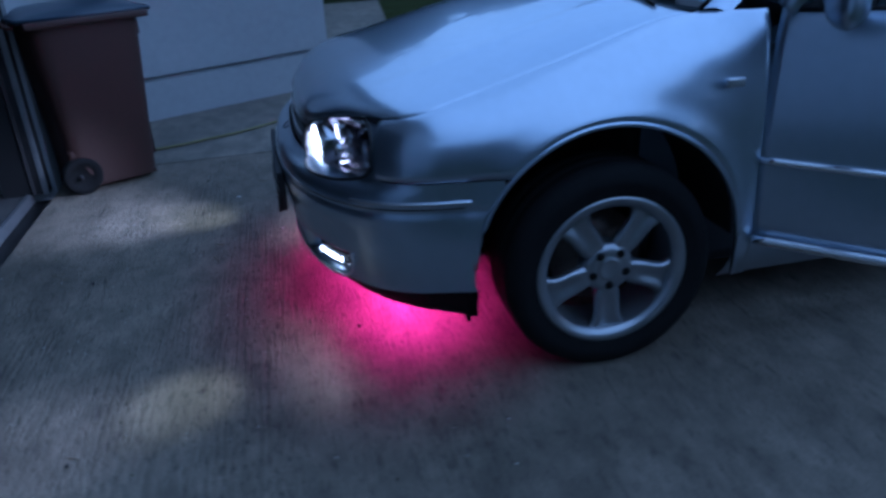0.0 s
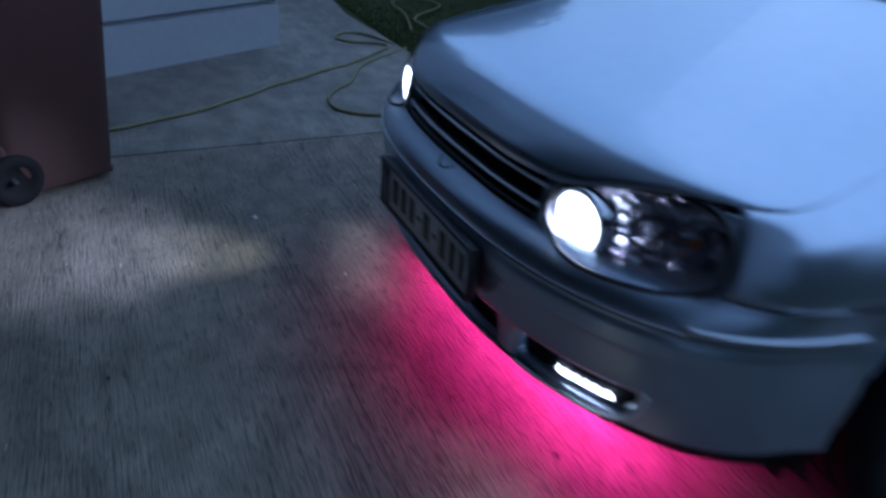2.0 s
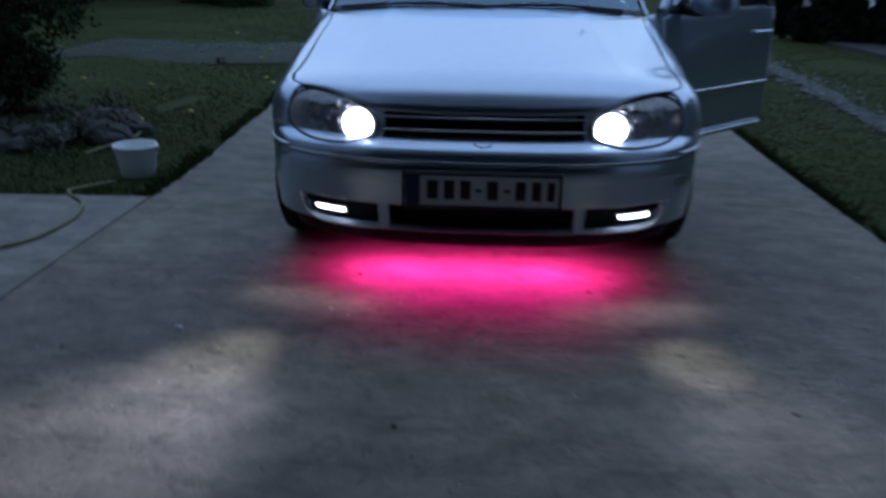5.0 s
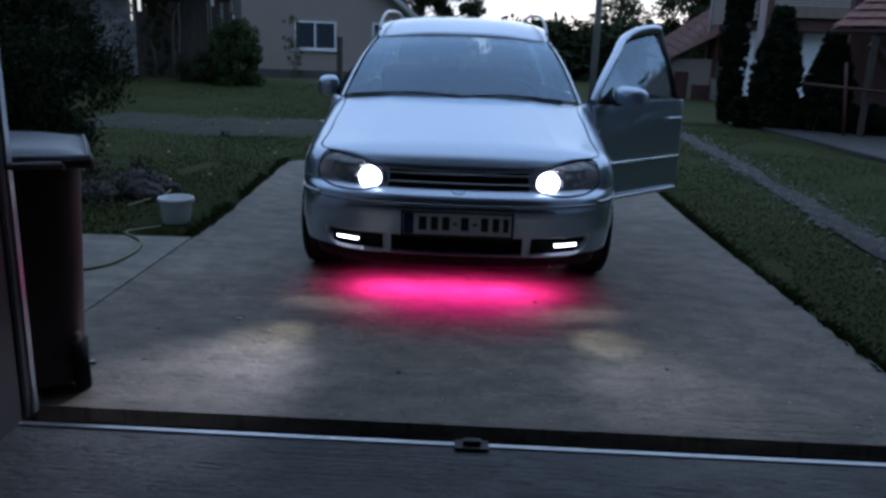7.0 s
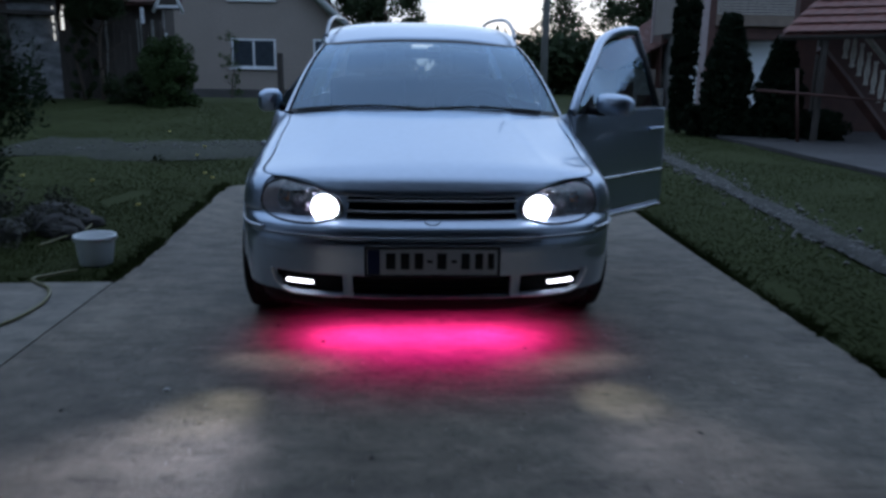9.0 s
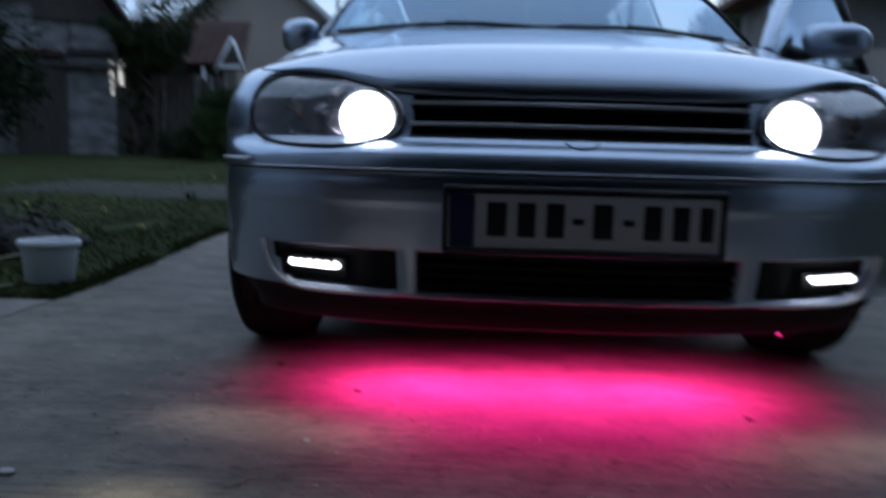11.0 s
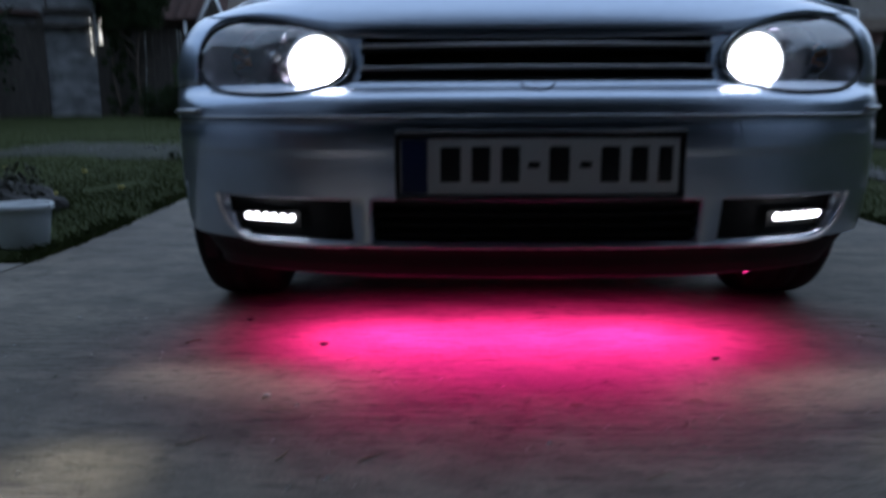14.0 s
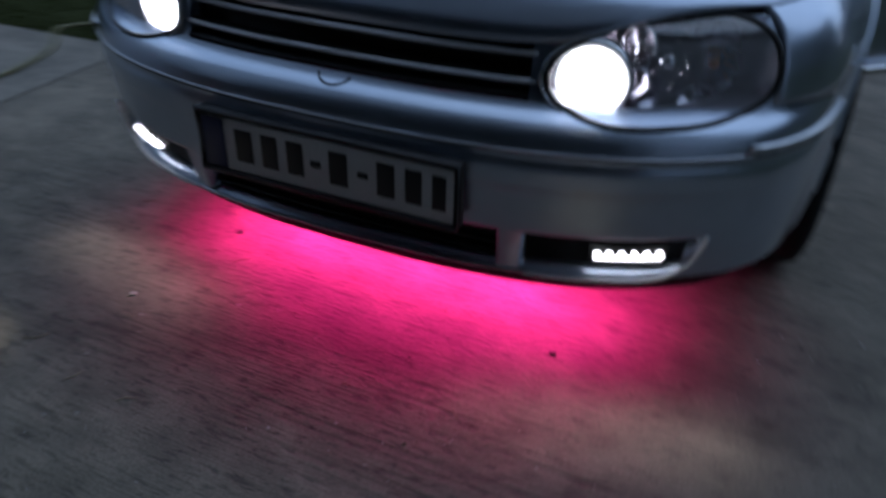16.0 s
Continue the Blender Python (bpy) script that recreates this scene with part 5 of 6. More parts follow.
def leaves(name, spots, size, material, label, category, seed, parent=None, tall=1.0):
    """A crown of many small leaves round the given spots (x, y, z, radius, count)."""
    rnd = random.Random(seed)
    verts, faces = [], []
    for x, y, z, r, count in spots:
        for _ in range(count):
            d = Vector((rnd.gauss(0, 1), rnd.gauss(0, 1), rnd.gauss(0, 1))).normalized() * r * rnd.uniform(0.35, 1.05) ** 0.6
            p = Vector((x, y, z)) + Vector((d.x, d.y, d.z * tall))
            a = Vector((rnd.gauss(0, 1), rnd.gauss(0, 1), rnd.gauss(0, 1))).normalized()
            b = a.cross(Vector((rnd.gauss(0, 1), rnd.gauss(0, 1), rnd.gauss(0, 1)))).normalized()
            k = size * rnd.uniform(0.5, 1.3)
            i = len(verts)
            verts += [tuple(p - a * k), tuple(p + b * k * 0.45), tuple(p + a * k), tuple(p - b * k * 0.45)]
            faces.append((i, i + 1, i + 2, i + 3))
    me = bpy.data.meshes.new(name)
    me.from_pydata(verts, [], faces)
    me.materials.append(material)
    ob = new(name, me)
    if parent is not None:
        ob.parent = parent
    if label:
        tagged(ob, label, category)
    return ob


def clumps(rnd, x, y, z0, height, radius, n, count, shape):
    """Clump centres filling a crown; shape(t) gives its width at height t."""
    out = []
    for _ in range(n):
        t = rnd.random()
        a, r = rnd.uniform(0, 6.283), radius * shape(t) * math.sqrt(rnd.random())
        out.append((x + r * math.cos(a), y + r * math.sin(a), z0 + height * t, radius * rnd.uniform(0.14, 0.30) * (0.62 if n > 200 else 1.0), count))
    return out


def tree(name, label, x, y, z, height, radius, trunk, shape, n, count, size, material, seed, low=0.1, limbs=6):
    rnd = random.Random(seed)
    t = thing(name, label, "tree" if "tree" in name or "conifer" in name or "cypress" in name else "shrub")
    lean = [(x + 0.05 * rnd.uniform(-1, 1) * k, y + 0.05 * rnd.uniform(-1, 1) * k, z - 0.05 + height * 0.92 * k / 5) for k in range(6)]
    part("trunk", sweep(lean, [trunk * (1 - 0.17 * k) for k in range(6)], 8), BARK, t)
    for k in range(limbs):
        a, h = rnd.uniform(0, 6.283), rnd.uniform(0.3, 0.85)
        r = radius * shape(h) * 0.8
        base = Vector((x, y, z + height * h * 0.85))
        part("limb", sweep([base, base + Vector((r * 0.5 * math.cos(a), r * 0.5 * math.sin(a), height * 0.05)), base + Vector((r * math.cos(a), r * math.sin(a), height * 0.12))], [trunk * 0.35, trunk * 0.22, trunk * 0.08], 6), BARK, t)
    ob = leaves("crown", clumps(rnd, x, y, z + height * low, height * (1 - low), radius, n, count, shape), size, material, "", "", seed + 50, t)
    return t


dome = lambda t: math.sqrt(max(0.05, 1 - (1.6 * t - 0.7) ** 2 * 0.8))
cone = lambda t: 1.02 - t
taper = lambda t: 0.8 + 0.4 * t if t < 0.45 else max(0.12, 0.98 - 1.35 * (t - 0.45))
column = lambda t: min(1.0, 0.75 + t) * (1.0 if t < 0.6 else 1.0 - 1.6 * (t - 0.6))
# wide dark conifer over the garden bed
tree("conifer", "wide dark feathery conifer rising from the garden bed", -3.97, 3.3, -0.03, 1.66, 0.90, 0.10, lambda t: 0.28 + 1.2 * t if t < 0.5 else math.sqrt(max(0.03, 1.0 - 3.4 * (t - 0.46) ** 2)) * 0.92, 150, 260, 0.026, CONIFER_LEAF, 11, 0.03)


def garden_bed():
    rnd = random.Random(5)
    for k in range(26):
        a = rnd.uniform(0, 6.283)
        r = rnd.uniform(0.45, 0.85)
        x, y = -3.35 + r * 1.1 * math.cos(a), 2.75 + r * 0.95 * math.sin(a)
        if y > 3.4:
            continue
        bm = bmesh.new()
        bmesh.ops.create_icosphere(bm, subdivisions=2, radius=1)
        s = rnd.uniform(0.06, 0.13)
        for v in bm.verts:
            v.co = Vector((v.co.x * s * 1.3, v.co.y * s, v.co.z * s * 0.75)) * (1 + 0.35 * noise.noise(v.co * 1.7 + Vector((k, 0, 0))))
        st = link_mesh("stone", bm, ROCK, None, "", False)
        st.location = (x, y, ground_z(x, y) + s * 0.4)
        tagged(st, "rough grey border stone round the garden bed", "stone", "stones round the garden bed")
    spots = []
    for k in range(18):
        x, y = -3.25 + rnd.uniform(-0.8, 0.75), 2.7 + rnd.uniform(-0.7, 0.6)
        h = rnd.uniform(0.12, 0.3)
        spots.append((x, y, ground_z(x, y) + h * 0.5, h * 0.55, 150))
    tagged(leaves("bedding_plants", spots, 0.02, FLOWER, "low dark bedding plants in the garden bed", "plants", 90), kind="stuff")


garden_bed()

def grit():
    """Fine grit and specks strewn over the concrete before the car."""
    rnd = random.Random(55)
    verts, faces, shade = [], [], []
    for _ in range(950):
        x, y = rnd.uniform(-1.65, 1.75), rnd.uniform(-1.15, 0.6)
        if abs(x) < 0.8 and y > 0.1:
            continue
        s = 0.0008 + 0.0036 * rnd.random() ** 4
        k = len(verts)
        verts += [(x + s * rnd.uniform(0.8, 2.0) * math.cos(a), y + s * math.sin(a), 0.0006) for a in (0.3, 2.2, 4.4)] + [(x, y, 0.0006 + s)]
        faces += [(k, k + 1, k + 3), (k + 1, k + 2, k + 3), (k + 2, k, k + 3)]
        shade += [0 if rnd.random() < 0.4 else 1] * 3
    me = bpy.data.meshes.new("grit")
    me.from_pydata(verts, [], faces)
    me.materials.append(GRASS_SOIL)
    me.materials.append(PEBBLE)
    for f, m in zip(me.polygons, shade):
        f.material_index = m
    tagged(new("grit", me), "dark and pale grit strewn over the concrete", "grit", kind="stuff")


grit()

# crumbs and a pale pebble on the concrete
rnd = random.Random(8)
for k, (x, y, s) in enumerate([(-0.99, -0.235, 0.010), (-0.515, -0.035, 0.006), (-0.466, 0.29, 0.008), (0.42, 0.2, 0.006), (-1.3, -0.4, 0.006), (-0.2, -0.75, 0.006), (0.9, -0.6, 0.006), (-0.7, 0.5, 0.007)]):
    bm = bmesh.new()
    bmesh.ops.create_icosphere(bm, subdivisions=2, radius=s)
    for v in bm.verts:
        v.co = Vector((v.co.x * 1.4, v.co.y, v.co.z * 0.55)) * (1 + 0.3 * noise.noise(v.co * 90 + Vector((k, 0, 0))))
    ob = link_mesh("pebble", bm, PEBBLE if k in (0, 1) else ROCK, None, "", True)
    ob.location = (x, y, s * 0.45)
    tagged(ob, "pale pebble lying on the driveway" if k in (0, 1) else "small dark crumb on the driveway", "pebble", "pebbles on the driveway")
for k in range(26):
    x, y, a = rnd.uniform(-1.5, 1.6), rnd.uniform(-1.1, 0.35), rnd.uniform(0, 6.283)
    l = rnd.uniform(0.02, 0.05)
    ob = link_mesh("straw", sweep([(0, 0, 0), (l * 0.5, 0.002, 0.001), (l, 0, 0)], 0.0009, 5), STRAW if k % 4 else SCRAP, None)
    ob.matrix_world = pose(x, y, 0.0016, 0, 0, math.degrees(a))
    tagged(ob, "dry straw lying on the concrete", "straw", "straws on the driveway")
for k in range(9):
    x = -1.78 + 0.14 * rnd.random()
    y = 1.3 + 0.35 * rnd.random()
    bm = box(-0.03, 0.03, -0.018, 0.018, 0, 0.02, 0.006)
    ob = link_mesh("clod", bm, GRASS_SOIL, None)
    ob.matrix_world = pose(x, y, ground_z(x, y) + 0.01, 0, 0, rnd.uniform(0, 180))
    tagged(ob, "dark clod of earth at the lawn's edge", "earth clod", "clods at the lawn's edge")

# dandelions and a dark clump on the lawn
for x, y in ((-2.76, 7.1), (-2.67, 6.4), (-2.25, 5.14), (-2.10, 4.85), (-2.31, 3.3), (-3.2, 4.6), (-4.0, 4.87), (-2.55, 2.95), (-3.6, 8.4)):
    g = ground_z(x, y)
    flower = thing("dandelion", "small yellow dandelion in the lawn", "flower", "dandelions in the lawn")
    part("stem", sweep([(x, y, g - 0.005), (x + 0.006, y, g + 0.03), (x + 0.004, y - 0.004, g + 0.055)], 0.003, 5), LEAF, flower)
    part("head", lathe([(0.004, -0.012), (0.020, -0.002), (0.024, 0.006), (0.010, 0.013), (0.001, 0.014)], 10, Matrix.Translation((x + 0.004, y - 0.004, g + 0.062))), DANDELION, flower, "pale yellow flower head")
tree("weed_clump", "dark weed clump standing in the lawn", -3.09, 6.25, ground_z(-3.09, 6.25), 0.10, 0.055, 0.006, dome, 12, 50, 0.010, LEAF_DARK, 95, 0.02, 2)

# dry stalks dropped on the concrete before the car
for x0, y0, x1, y1, bend in ((-0.612, -0.257, -0.575, -0.222, 0.006), (-0.432, -0.310, -0.420, -0.273, 0.003), (-0.302, -0.313, -0.266, -0.286, -0.004), (-0.523, -0.051, -0.514, -0.030, 0.002)):
    mid = Vector(((x0 + x1) / 2 + bend, (y0 + y1) / 2 - bend, 0.0022))
    ob = link_mesh("dry_stalk", sweep([(x0, y0, 0.0014), mid, (x1, y1, 0.0018)], [0.0010, 0.0015, 0.0008], 6), STRAW, None, "", True)
    tagged(ob, "short dry pale stalk lying on the driveway", "stalk", "dry stalks on the driveway")

# ---- far surroundings ----
def window_unit(parent, x0, x1, y, z0, z1, sashes=2):
    """A white window set 6 cm deep: frame bars, panes, sill."""
    w = part("window", box(x0 + 0.02, x1 - 0.02, y - 0.015, y + 0.004, z0 + 0.02, z1 - 0.02), PANE, parent, "white-framed window with dark panes", False)
    t = 0.07
    for a, b, c, d in ((x0, x1, z0, z0 + t), (x0, x1, z1 - t, z1), (x0, x0 + t, z0 + t, z1 - t), (x1 - t, x1, z0 + t, z1 - t)):
        part("frame_bar", box(a, b, y - 0.03, y + 0.03, c, d, 0.005), PVC_WHITE, w)
    for k in range(1, sashes):
        xm = x0 + (x1 - x0) * k / sashes
        part("frame_bar", box(xm - t / 2, xm + t / 2, y - 0.03, y + 0.03, z0 + t, z1 - t, 0.005), PVC_WHITE, w)
    part("sill", box(x0 - 0.08, x1 + 0.08, y - 0.10, y + 0.02, z0 - 0.05, z0, 0.005), PVC_WHITE, w)
    return w


def roof_plane(name, p0, p1, q0, q1, material, parent, rows=14, thick=0.05, wave=0.03):
    """A tiled slope: courses that step, eave p0-p1, ridge q0-q1."""
    p0, p1, q0, q1 = map(Vector, (p0, p1, q0, q1))
    n = (p1 - p0).cross(q0 - p0).normalized()
    if n.z < 0:
        n = -n
    bm = bmesh.new()
    cols = max(6, int((p1 - p0).length / 0.24))
    for r in range(rows):
        a, b = r / rows, (r + 1.12) / rows
        for c in range(cols):
            u0, u1 = c / cols, (c + 0.97) / cols
            lo0, lo1 = p0.lerp(p1, u0).lerp(q0.lerp(q1, u0), a), p0.lerp(p1, u1).lerp(q0.lerp(q1, u1), a)
            hi0, hi1 = p0.lerp(p1, u0).lerp(q0.lerp(q1, u0), b), p0.lerp(p1, u1).lerp(q0.lerp(q1, u1), b)
            mid0, mid1 = (lo0 + lo1) / 2 + n * (thick + wave), (hi0 + hi1) / 2 + n * wave
            v = [bm.verts.new(x) for x in (lo0 + n * thick, mid0, lo1 + n * thick, hi1, mid1, hi0)]
            bm.faces.new((v[0], v[1], v[4], v[5]))
            bm.faces.new((v[1], v[2], v[3], v[4]))
    base = [bm.verts.new(x - n * 0.03) for x in (p0, p1, q1, q0)]
    bm.faces.new(base)
    return part(name, bm, material, parent, smooth=False)


# beige gabled house beyond the lawn
house = thing("house", "beige plastered gabled house with white windows beyond the lawn", "house")
HY = 25.0
bm = bmesh.new()
gable = [(-9.9, -0.3), (-2.25, -0.3), (-2.25, 2.55), (-7.6, 7.15), (-9.9, 5.2)]
front = bm.faces.new([bm.verts.new((x, HY, z)) for x, z in gable])
ext = bmesh.ops.extrude_face_region(bm, geom=[front])["geom"]
for v in ext:
    if isinstance(v, bmesh.types.BMVert):
        v.co.y += 9
bmesh.ops.recalc_face_normals(bm, faces=bm.faces)
part("wall", bm, PLASTER, house, smooth=False)
part("plinth", box(-9.95, -2.2, HY - 0.06, HY + 0.1, -0.3, 0.4), DARK_PLASTER, house, "dark grey plinth", False)
roof_plane("roof_slope", (-1.75, HY - 0.5, 2.2), (-1.75, HY + 9.3, 2.2), (-7.6, HY - 0.5, 7.3), (-7.6, HY + 9.3, 7.3), TILE_BROWN, house, 18)
roof_plane("roof_slope", (-10.4, HY - 0.5, 4.9), (-10.4, HY + 9.3, 4.9), (-7.6, HY - 0.5, 7.3), (-7.6, HY + 9.3, 7.3), TILE_BROWN, house, 10)
part("barge_board", sweep([(-1.7, HY - 0.55, 2.1), (-7.6, HY - 0.55, 7.25)], 0.13, 4), BOARD_PALE, house, "grey barge board along the gable")
part("barge_board", sweep([(-10.45, HY - 0.55, 4.8), (-7.6, HY - 0.55, 7.25)], 0.13, 4), BOARD_PALE, house, "grey barge board along the gable")
window_unit(house, -6.40, -4.85, HY - 0.01, 1.14, 2.15)
window_unit(house, -6.40, -4.85, HY - 0.01, 3.45, 4.4)
window_unit(house, -3.53, -2.75, HY - 0.01, 1.14, 2.17, 1)

def slab_front(outline, y, depth):
    """An upright panel of the given x, z outline, its face at y."""
    bm = bmesh.new()
    bm.faces.new([bm.verts.new((x, y, z)) for x, z in outline])
    for e in bmesh.ops.extrude_face_region(bm, geom=bm.faces[:])["geom"]:
        if isinstance(e, bmesh.types.BMVert):
            e.co.y += depth
    bmesh.ops.recalc_face_normals(bm, faces=bm.faces)
    return bm


# low outbuilding with a red roof, and the small porch roof beside it
shed = thing("outbuilding", "low dark outbuilding with a mossy dark red tile roof", "outbuilding")
part("wall", box(-9.2, -6.15, 16.6, 17.6, 0.0, 2.74), WOOD_DARK, shed, smooth=False)
roof_plane("roof_slope", (-9.5, 16.2, 2.58), (-5.55, 16.2, 2.6), (-9.3, 18.2, 3.88), (-5.95, 18.2, 3.92), TILE_MOSS, shed, 9)
porch = thing("porch_roof", "small dark porch gable with white barge boards beside the outbuilding", "porch")
part("gable_panel", slab_front([(-6.10, 2.46), (-5.54, 2.46), (-5.76, 3.12)], 16.06, 0.05), WOOD_DARK, porch, smooth=False)
for foot in ((-6.17, 2.40), (-5.47, 2.40)):
    part("barge_board", sweep([(foot[0], 16.02, foot[1]), (-5.76, 16.02, 3.18)], 0.038, 4), PVC_WHITE, porch, "white barge board")
part("tie_beam", box(-6.08, -5.56, 15.99, 16.05, 2.50, 2.57, 0.005), PVC_WHITE, porch, "pale tie beam")
part("post", box(-6.53, -6.46, 16.2, 16.27, 0.3, 2.52, 0.006), PVC_WHITE, porch, "white porch post", False)
part("post", box(-6.02, -5.98, 16.2, 16.24, 0.3, 2.46, 0.006), POLE_GREY, porch, "thin grey porch post", False)
window_unit(shed, -6.6, -6.05, 16.58, 1.25, 1.95, 1)

# old barn
barn = thing("barn", "old grey plastered barn with a dark pitched roof", "barn")
bm = bmesh.new()
front = bm.faces.new([bm.verts.new((x, 14.2, z)) for x, z in ((-12.7, 0.2), (-7.3, 0.2), (-7.3, 3.2), (-9.9, 7.25), (-12.7, 3.0))])
ext = bmesh.ops.extrude_face_region(bm, geom=[front])["geom"]
for v in ext:
    if isinstance(v, bmesh.types.BMVert):
        v.co.y += 6
bmesh.ops.recalc_face_normals(bm, faces=bm.faces)
part("wall", bm, FLAKED_WALL, barn, smooth=False)
part("gable_cladding", slab_front([(-12.6, 3.4), (-8.75, 3.5), (-7.3, 3.02), (-7.3, 3.3), (-8.75, 3.75), (-12.6, 3.75)], 14.12, 0.07), WOOD_DARK, barn, smooth=False)
part("plaster_seam", box(-8.15, -8.11, 14.18, 14.21, 2.5, 3.3), WOOD_DARK, barn, "dark seam in the plaster", False)
for k in range(20):
    x = -12.5 + 0.25 * k
    top = 7.2 - abs(x + 0.12 + 9.9) * 1.56
    part("gable_board", box(x, x + 0.235, 14.1, 14.13, 3.42 if x < -8.8 else 3.06, max(3.45, top - 0.1)), WOOD_DARK, barn, smooth=False)
roof_plane("roof_slope", (-6.85, 13.6, 2.75), (-6.85, 20.5, 2.75), (-9.9, 13.6, 7.45), (-9.9, 20.5, 7.45), TILE_BROWN, barn, 14)
roof_plane("roof_slope", (-13.0, 13.6, 2.6), (-13.0, 20.5, 2.6), (-9.9, 13.6, 7.45), (-9.9, 20.5, 7.45), TILE_BROWN, barn, 14)
part("barge_board", sweep([(-6.8, 13.55, 2.72), (-9.9, 13.55, 7.47)], 0.04, 4), BOARD_PALE, barn, "pale weathered barge board")
part("barn_door", box(-9.1, -8.2, 14.08, 14.2, 0.25, 2.2), WOOD_DARK, barn, "dark plank door", False)
part("barn_ledge", box(-8.2, -7.35, 14.06, 14.2, 2.44, 2.54), WOOD_DARK, barn, smooth=False)
part("barn_ledge", box(-8.5, -7.35, 14.0, 14.2, 2.16, 2.24), WOOD_DARK, barn, smooth=False)
part("barn_ledge", box(-9.7, -8.25, 13.95, 14.2, 2.38, 2.46), TILE_MOSS, barn, "mossy boards over the barn door", False)
part("door_post", box(-8.34, -8.20, 14.06, 14.2, 0.25, 2.40), WOOD_DARK, barn, "dark door post", False)

corner = Matrix.Translation((-6.85, 13.6, 0))
barn.matrix_world = corner @ pose(0, 0, 0, 0, 0, 24) @ corner.inverted()

# lit window beyond the gap beside the barn
glow = thing("lit_window", "warm lit window showing in slits beside the barn", "window")
for x, z0, z1, w in ((-7.37, 1.67, 1.81, 0.04), (-7.37, 1.86, 1.96, 0.03), (-7.37, 2.02, 2.17, 0.045), (-7.37, 2.30, 2.35, 0.03), (-7.20, 1.88, 2.14, 0.085), (-7.20, 2.17, 2.27, 0.05), (-7.17, 2.30, 2.37, 0.06), (-7.06, 1.97, 2.07, 0.02)):
    part("pane", box(x - w * 0.36, x + w * 0.36, 14.16, 14.18, z0, z1, 0.004), WINDOW_GLOW, glow, smooth=False)
glow.matrix_world = corner @ pose(0, 0, 0, 0, 0, 24) @ corner.inverted()

# plank fence behind the lawn
fence = thing("fence", "dark weathered plank fence behind the lawn", "fence")
rnd = random.Random(21)
x = -8.3
while x < -5.3:
    w = rnd.uniform(0.13, 0.19)
    z = ground_z(x, 14.0)
    part("plank", box(x, x + w, 13.98, 14.005, z, z + rnd.uniform(1.35, 1.6)), WOOD_DARK, fence, smooth=False)
    x += w + (0.012 if rnd.random() < 0.85 else 0.05)
for z in (0.85, 1.65):
    part("rail", box(-8.3, -5.2, 14.005, 14.05, z, z + 0.08), WOOD_DARK, fence, smooth=False)
for x in (-8.1, -5.45):
    part("post", box(x, x + 0.09, 13.93, 13.98, 0.3, 2.1, 0.008), WOOD_DARK, fence, smooth=False)
part("pale_stake", sweep([(-6.56, 13.93, 0.5), (-6.53, 13.93, 1.0), (-6.49, 13.93, 1.6), (-6.50, 13.93, 1.85), (-6.47, 13.93, 2.22)], [0.02, 0.018, 0.014, 0.02, 0.012], 6), STAKE_PALE, fence, "thin pale bark-stripped stake")
for x in (-5.86, -5.79, -5.56):
    part("pale_stake", box(x, x + (0.05 if x > -5.6 else 0.02), 13.94, 13.97, 1.45, 2.12), STAKE_PALE, fence, "thin pale stake", False)

post = thing("garden_post", "grey weathered post standing alone on the lawn", "post")
part("shaft", box(-2.95, -2.83, 13.94, 14.06, 0.3, 1.48, 0.01), WOOD_DARK, post, smooth=False)
tree("shrub", "round green shrub before the fence", -4.76, 12.4, 0.3, 1.35, 0.56, 0.05, dome, 110, 240, 0.03, LEAF, 31, 0.02)
tree("shrub", "low shrub before the fence", -5.6, 12.7, 0.35, 0.6, 0.55, 0.04, dome, 50, 160, 0.03, LEAF_DARK, 32, 0.02)
tree("young_tree", "thin young tree with sparse leaves before the house", -4.04, 14.3, 0.38, 1.5, 0.30, 0.018, dome, 30, 60, 0.02, LEAF, 33, 0.12)
tree("leafy_tree", "dark leafy tree overhanging the barn", -10.2, 11.5, 0.3, 5.2, 1.7, 0.14, dome, 150, 300, 0.04, LEAF_DARK, 34, 0.12)
tree("leafy_tree", "dark leafy tree overhanging the outbuilding", -6.45, 13.35, 0.4, 2.62, 0.72, 0.05, lambda t: 0.55 + 0.75 * t, 120, 260, 0.028, LEAF_DARK, 35, 0.68)
tree("leafy_tree", "dark ivy-like growth beside the barn", -6.88, 13.55, 0.4, 2.3, 0.3, 0.04, dome, 60, 160, 0.028, LEAF_DARK, 45, 0.05)
tree("fruit_tree", "bare-topped fruit tree behind the outbuilding", -9.8, 22.0, 0.3, 6.3, 1.6, 0.12, dome, 26, 60, 0.09, LEAF_DARK, 36, 0.5, 14)
tree("hedge_tree", "leafy tree behind the house corner", -1.4, 38.0, 0, 5.6, 1.9, 0.2, dome, 60, 160, 0.14, LEAF_DARK, 37, 0.1, 10)
tree("hedge_tree", "leafy tree behind the house corner", -3.6, 40.0, 0, 5.9, 2.2, 0.2, dome, 60, 160, 0.14, LEAF_DARK, 38, 0.1, 10)
tree("larch_tree", "sparse feathery larch against the sky", 9.4, 46.0, 0, 7.0, 2.9, 0.2, cone, 90, 60, 0.12, LEAF_DARK, 39, 0.25, 18)
tree("spruce_tree", "dense dark spruce behind the neighbour's roof", 14.5, 42.0, 0, 11, 3.6, 0.25, cone, 110, 180, 0.14, LEAF_DARK, 40, 0.05, 8)
tree("spruce_tree", "dense dark spruce behind the neighbour's roof", 10.9, 33.0, 0, 7.2, 2.2, 0.2, dome, 130, 180, 0.10, LEAF_DARK, 41, 0.05, 8)


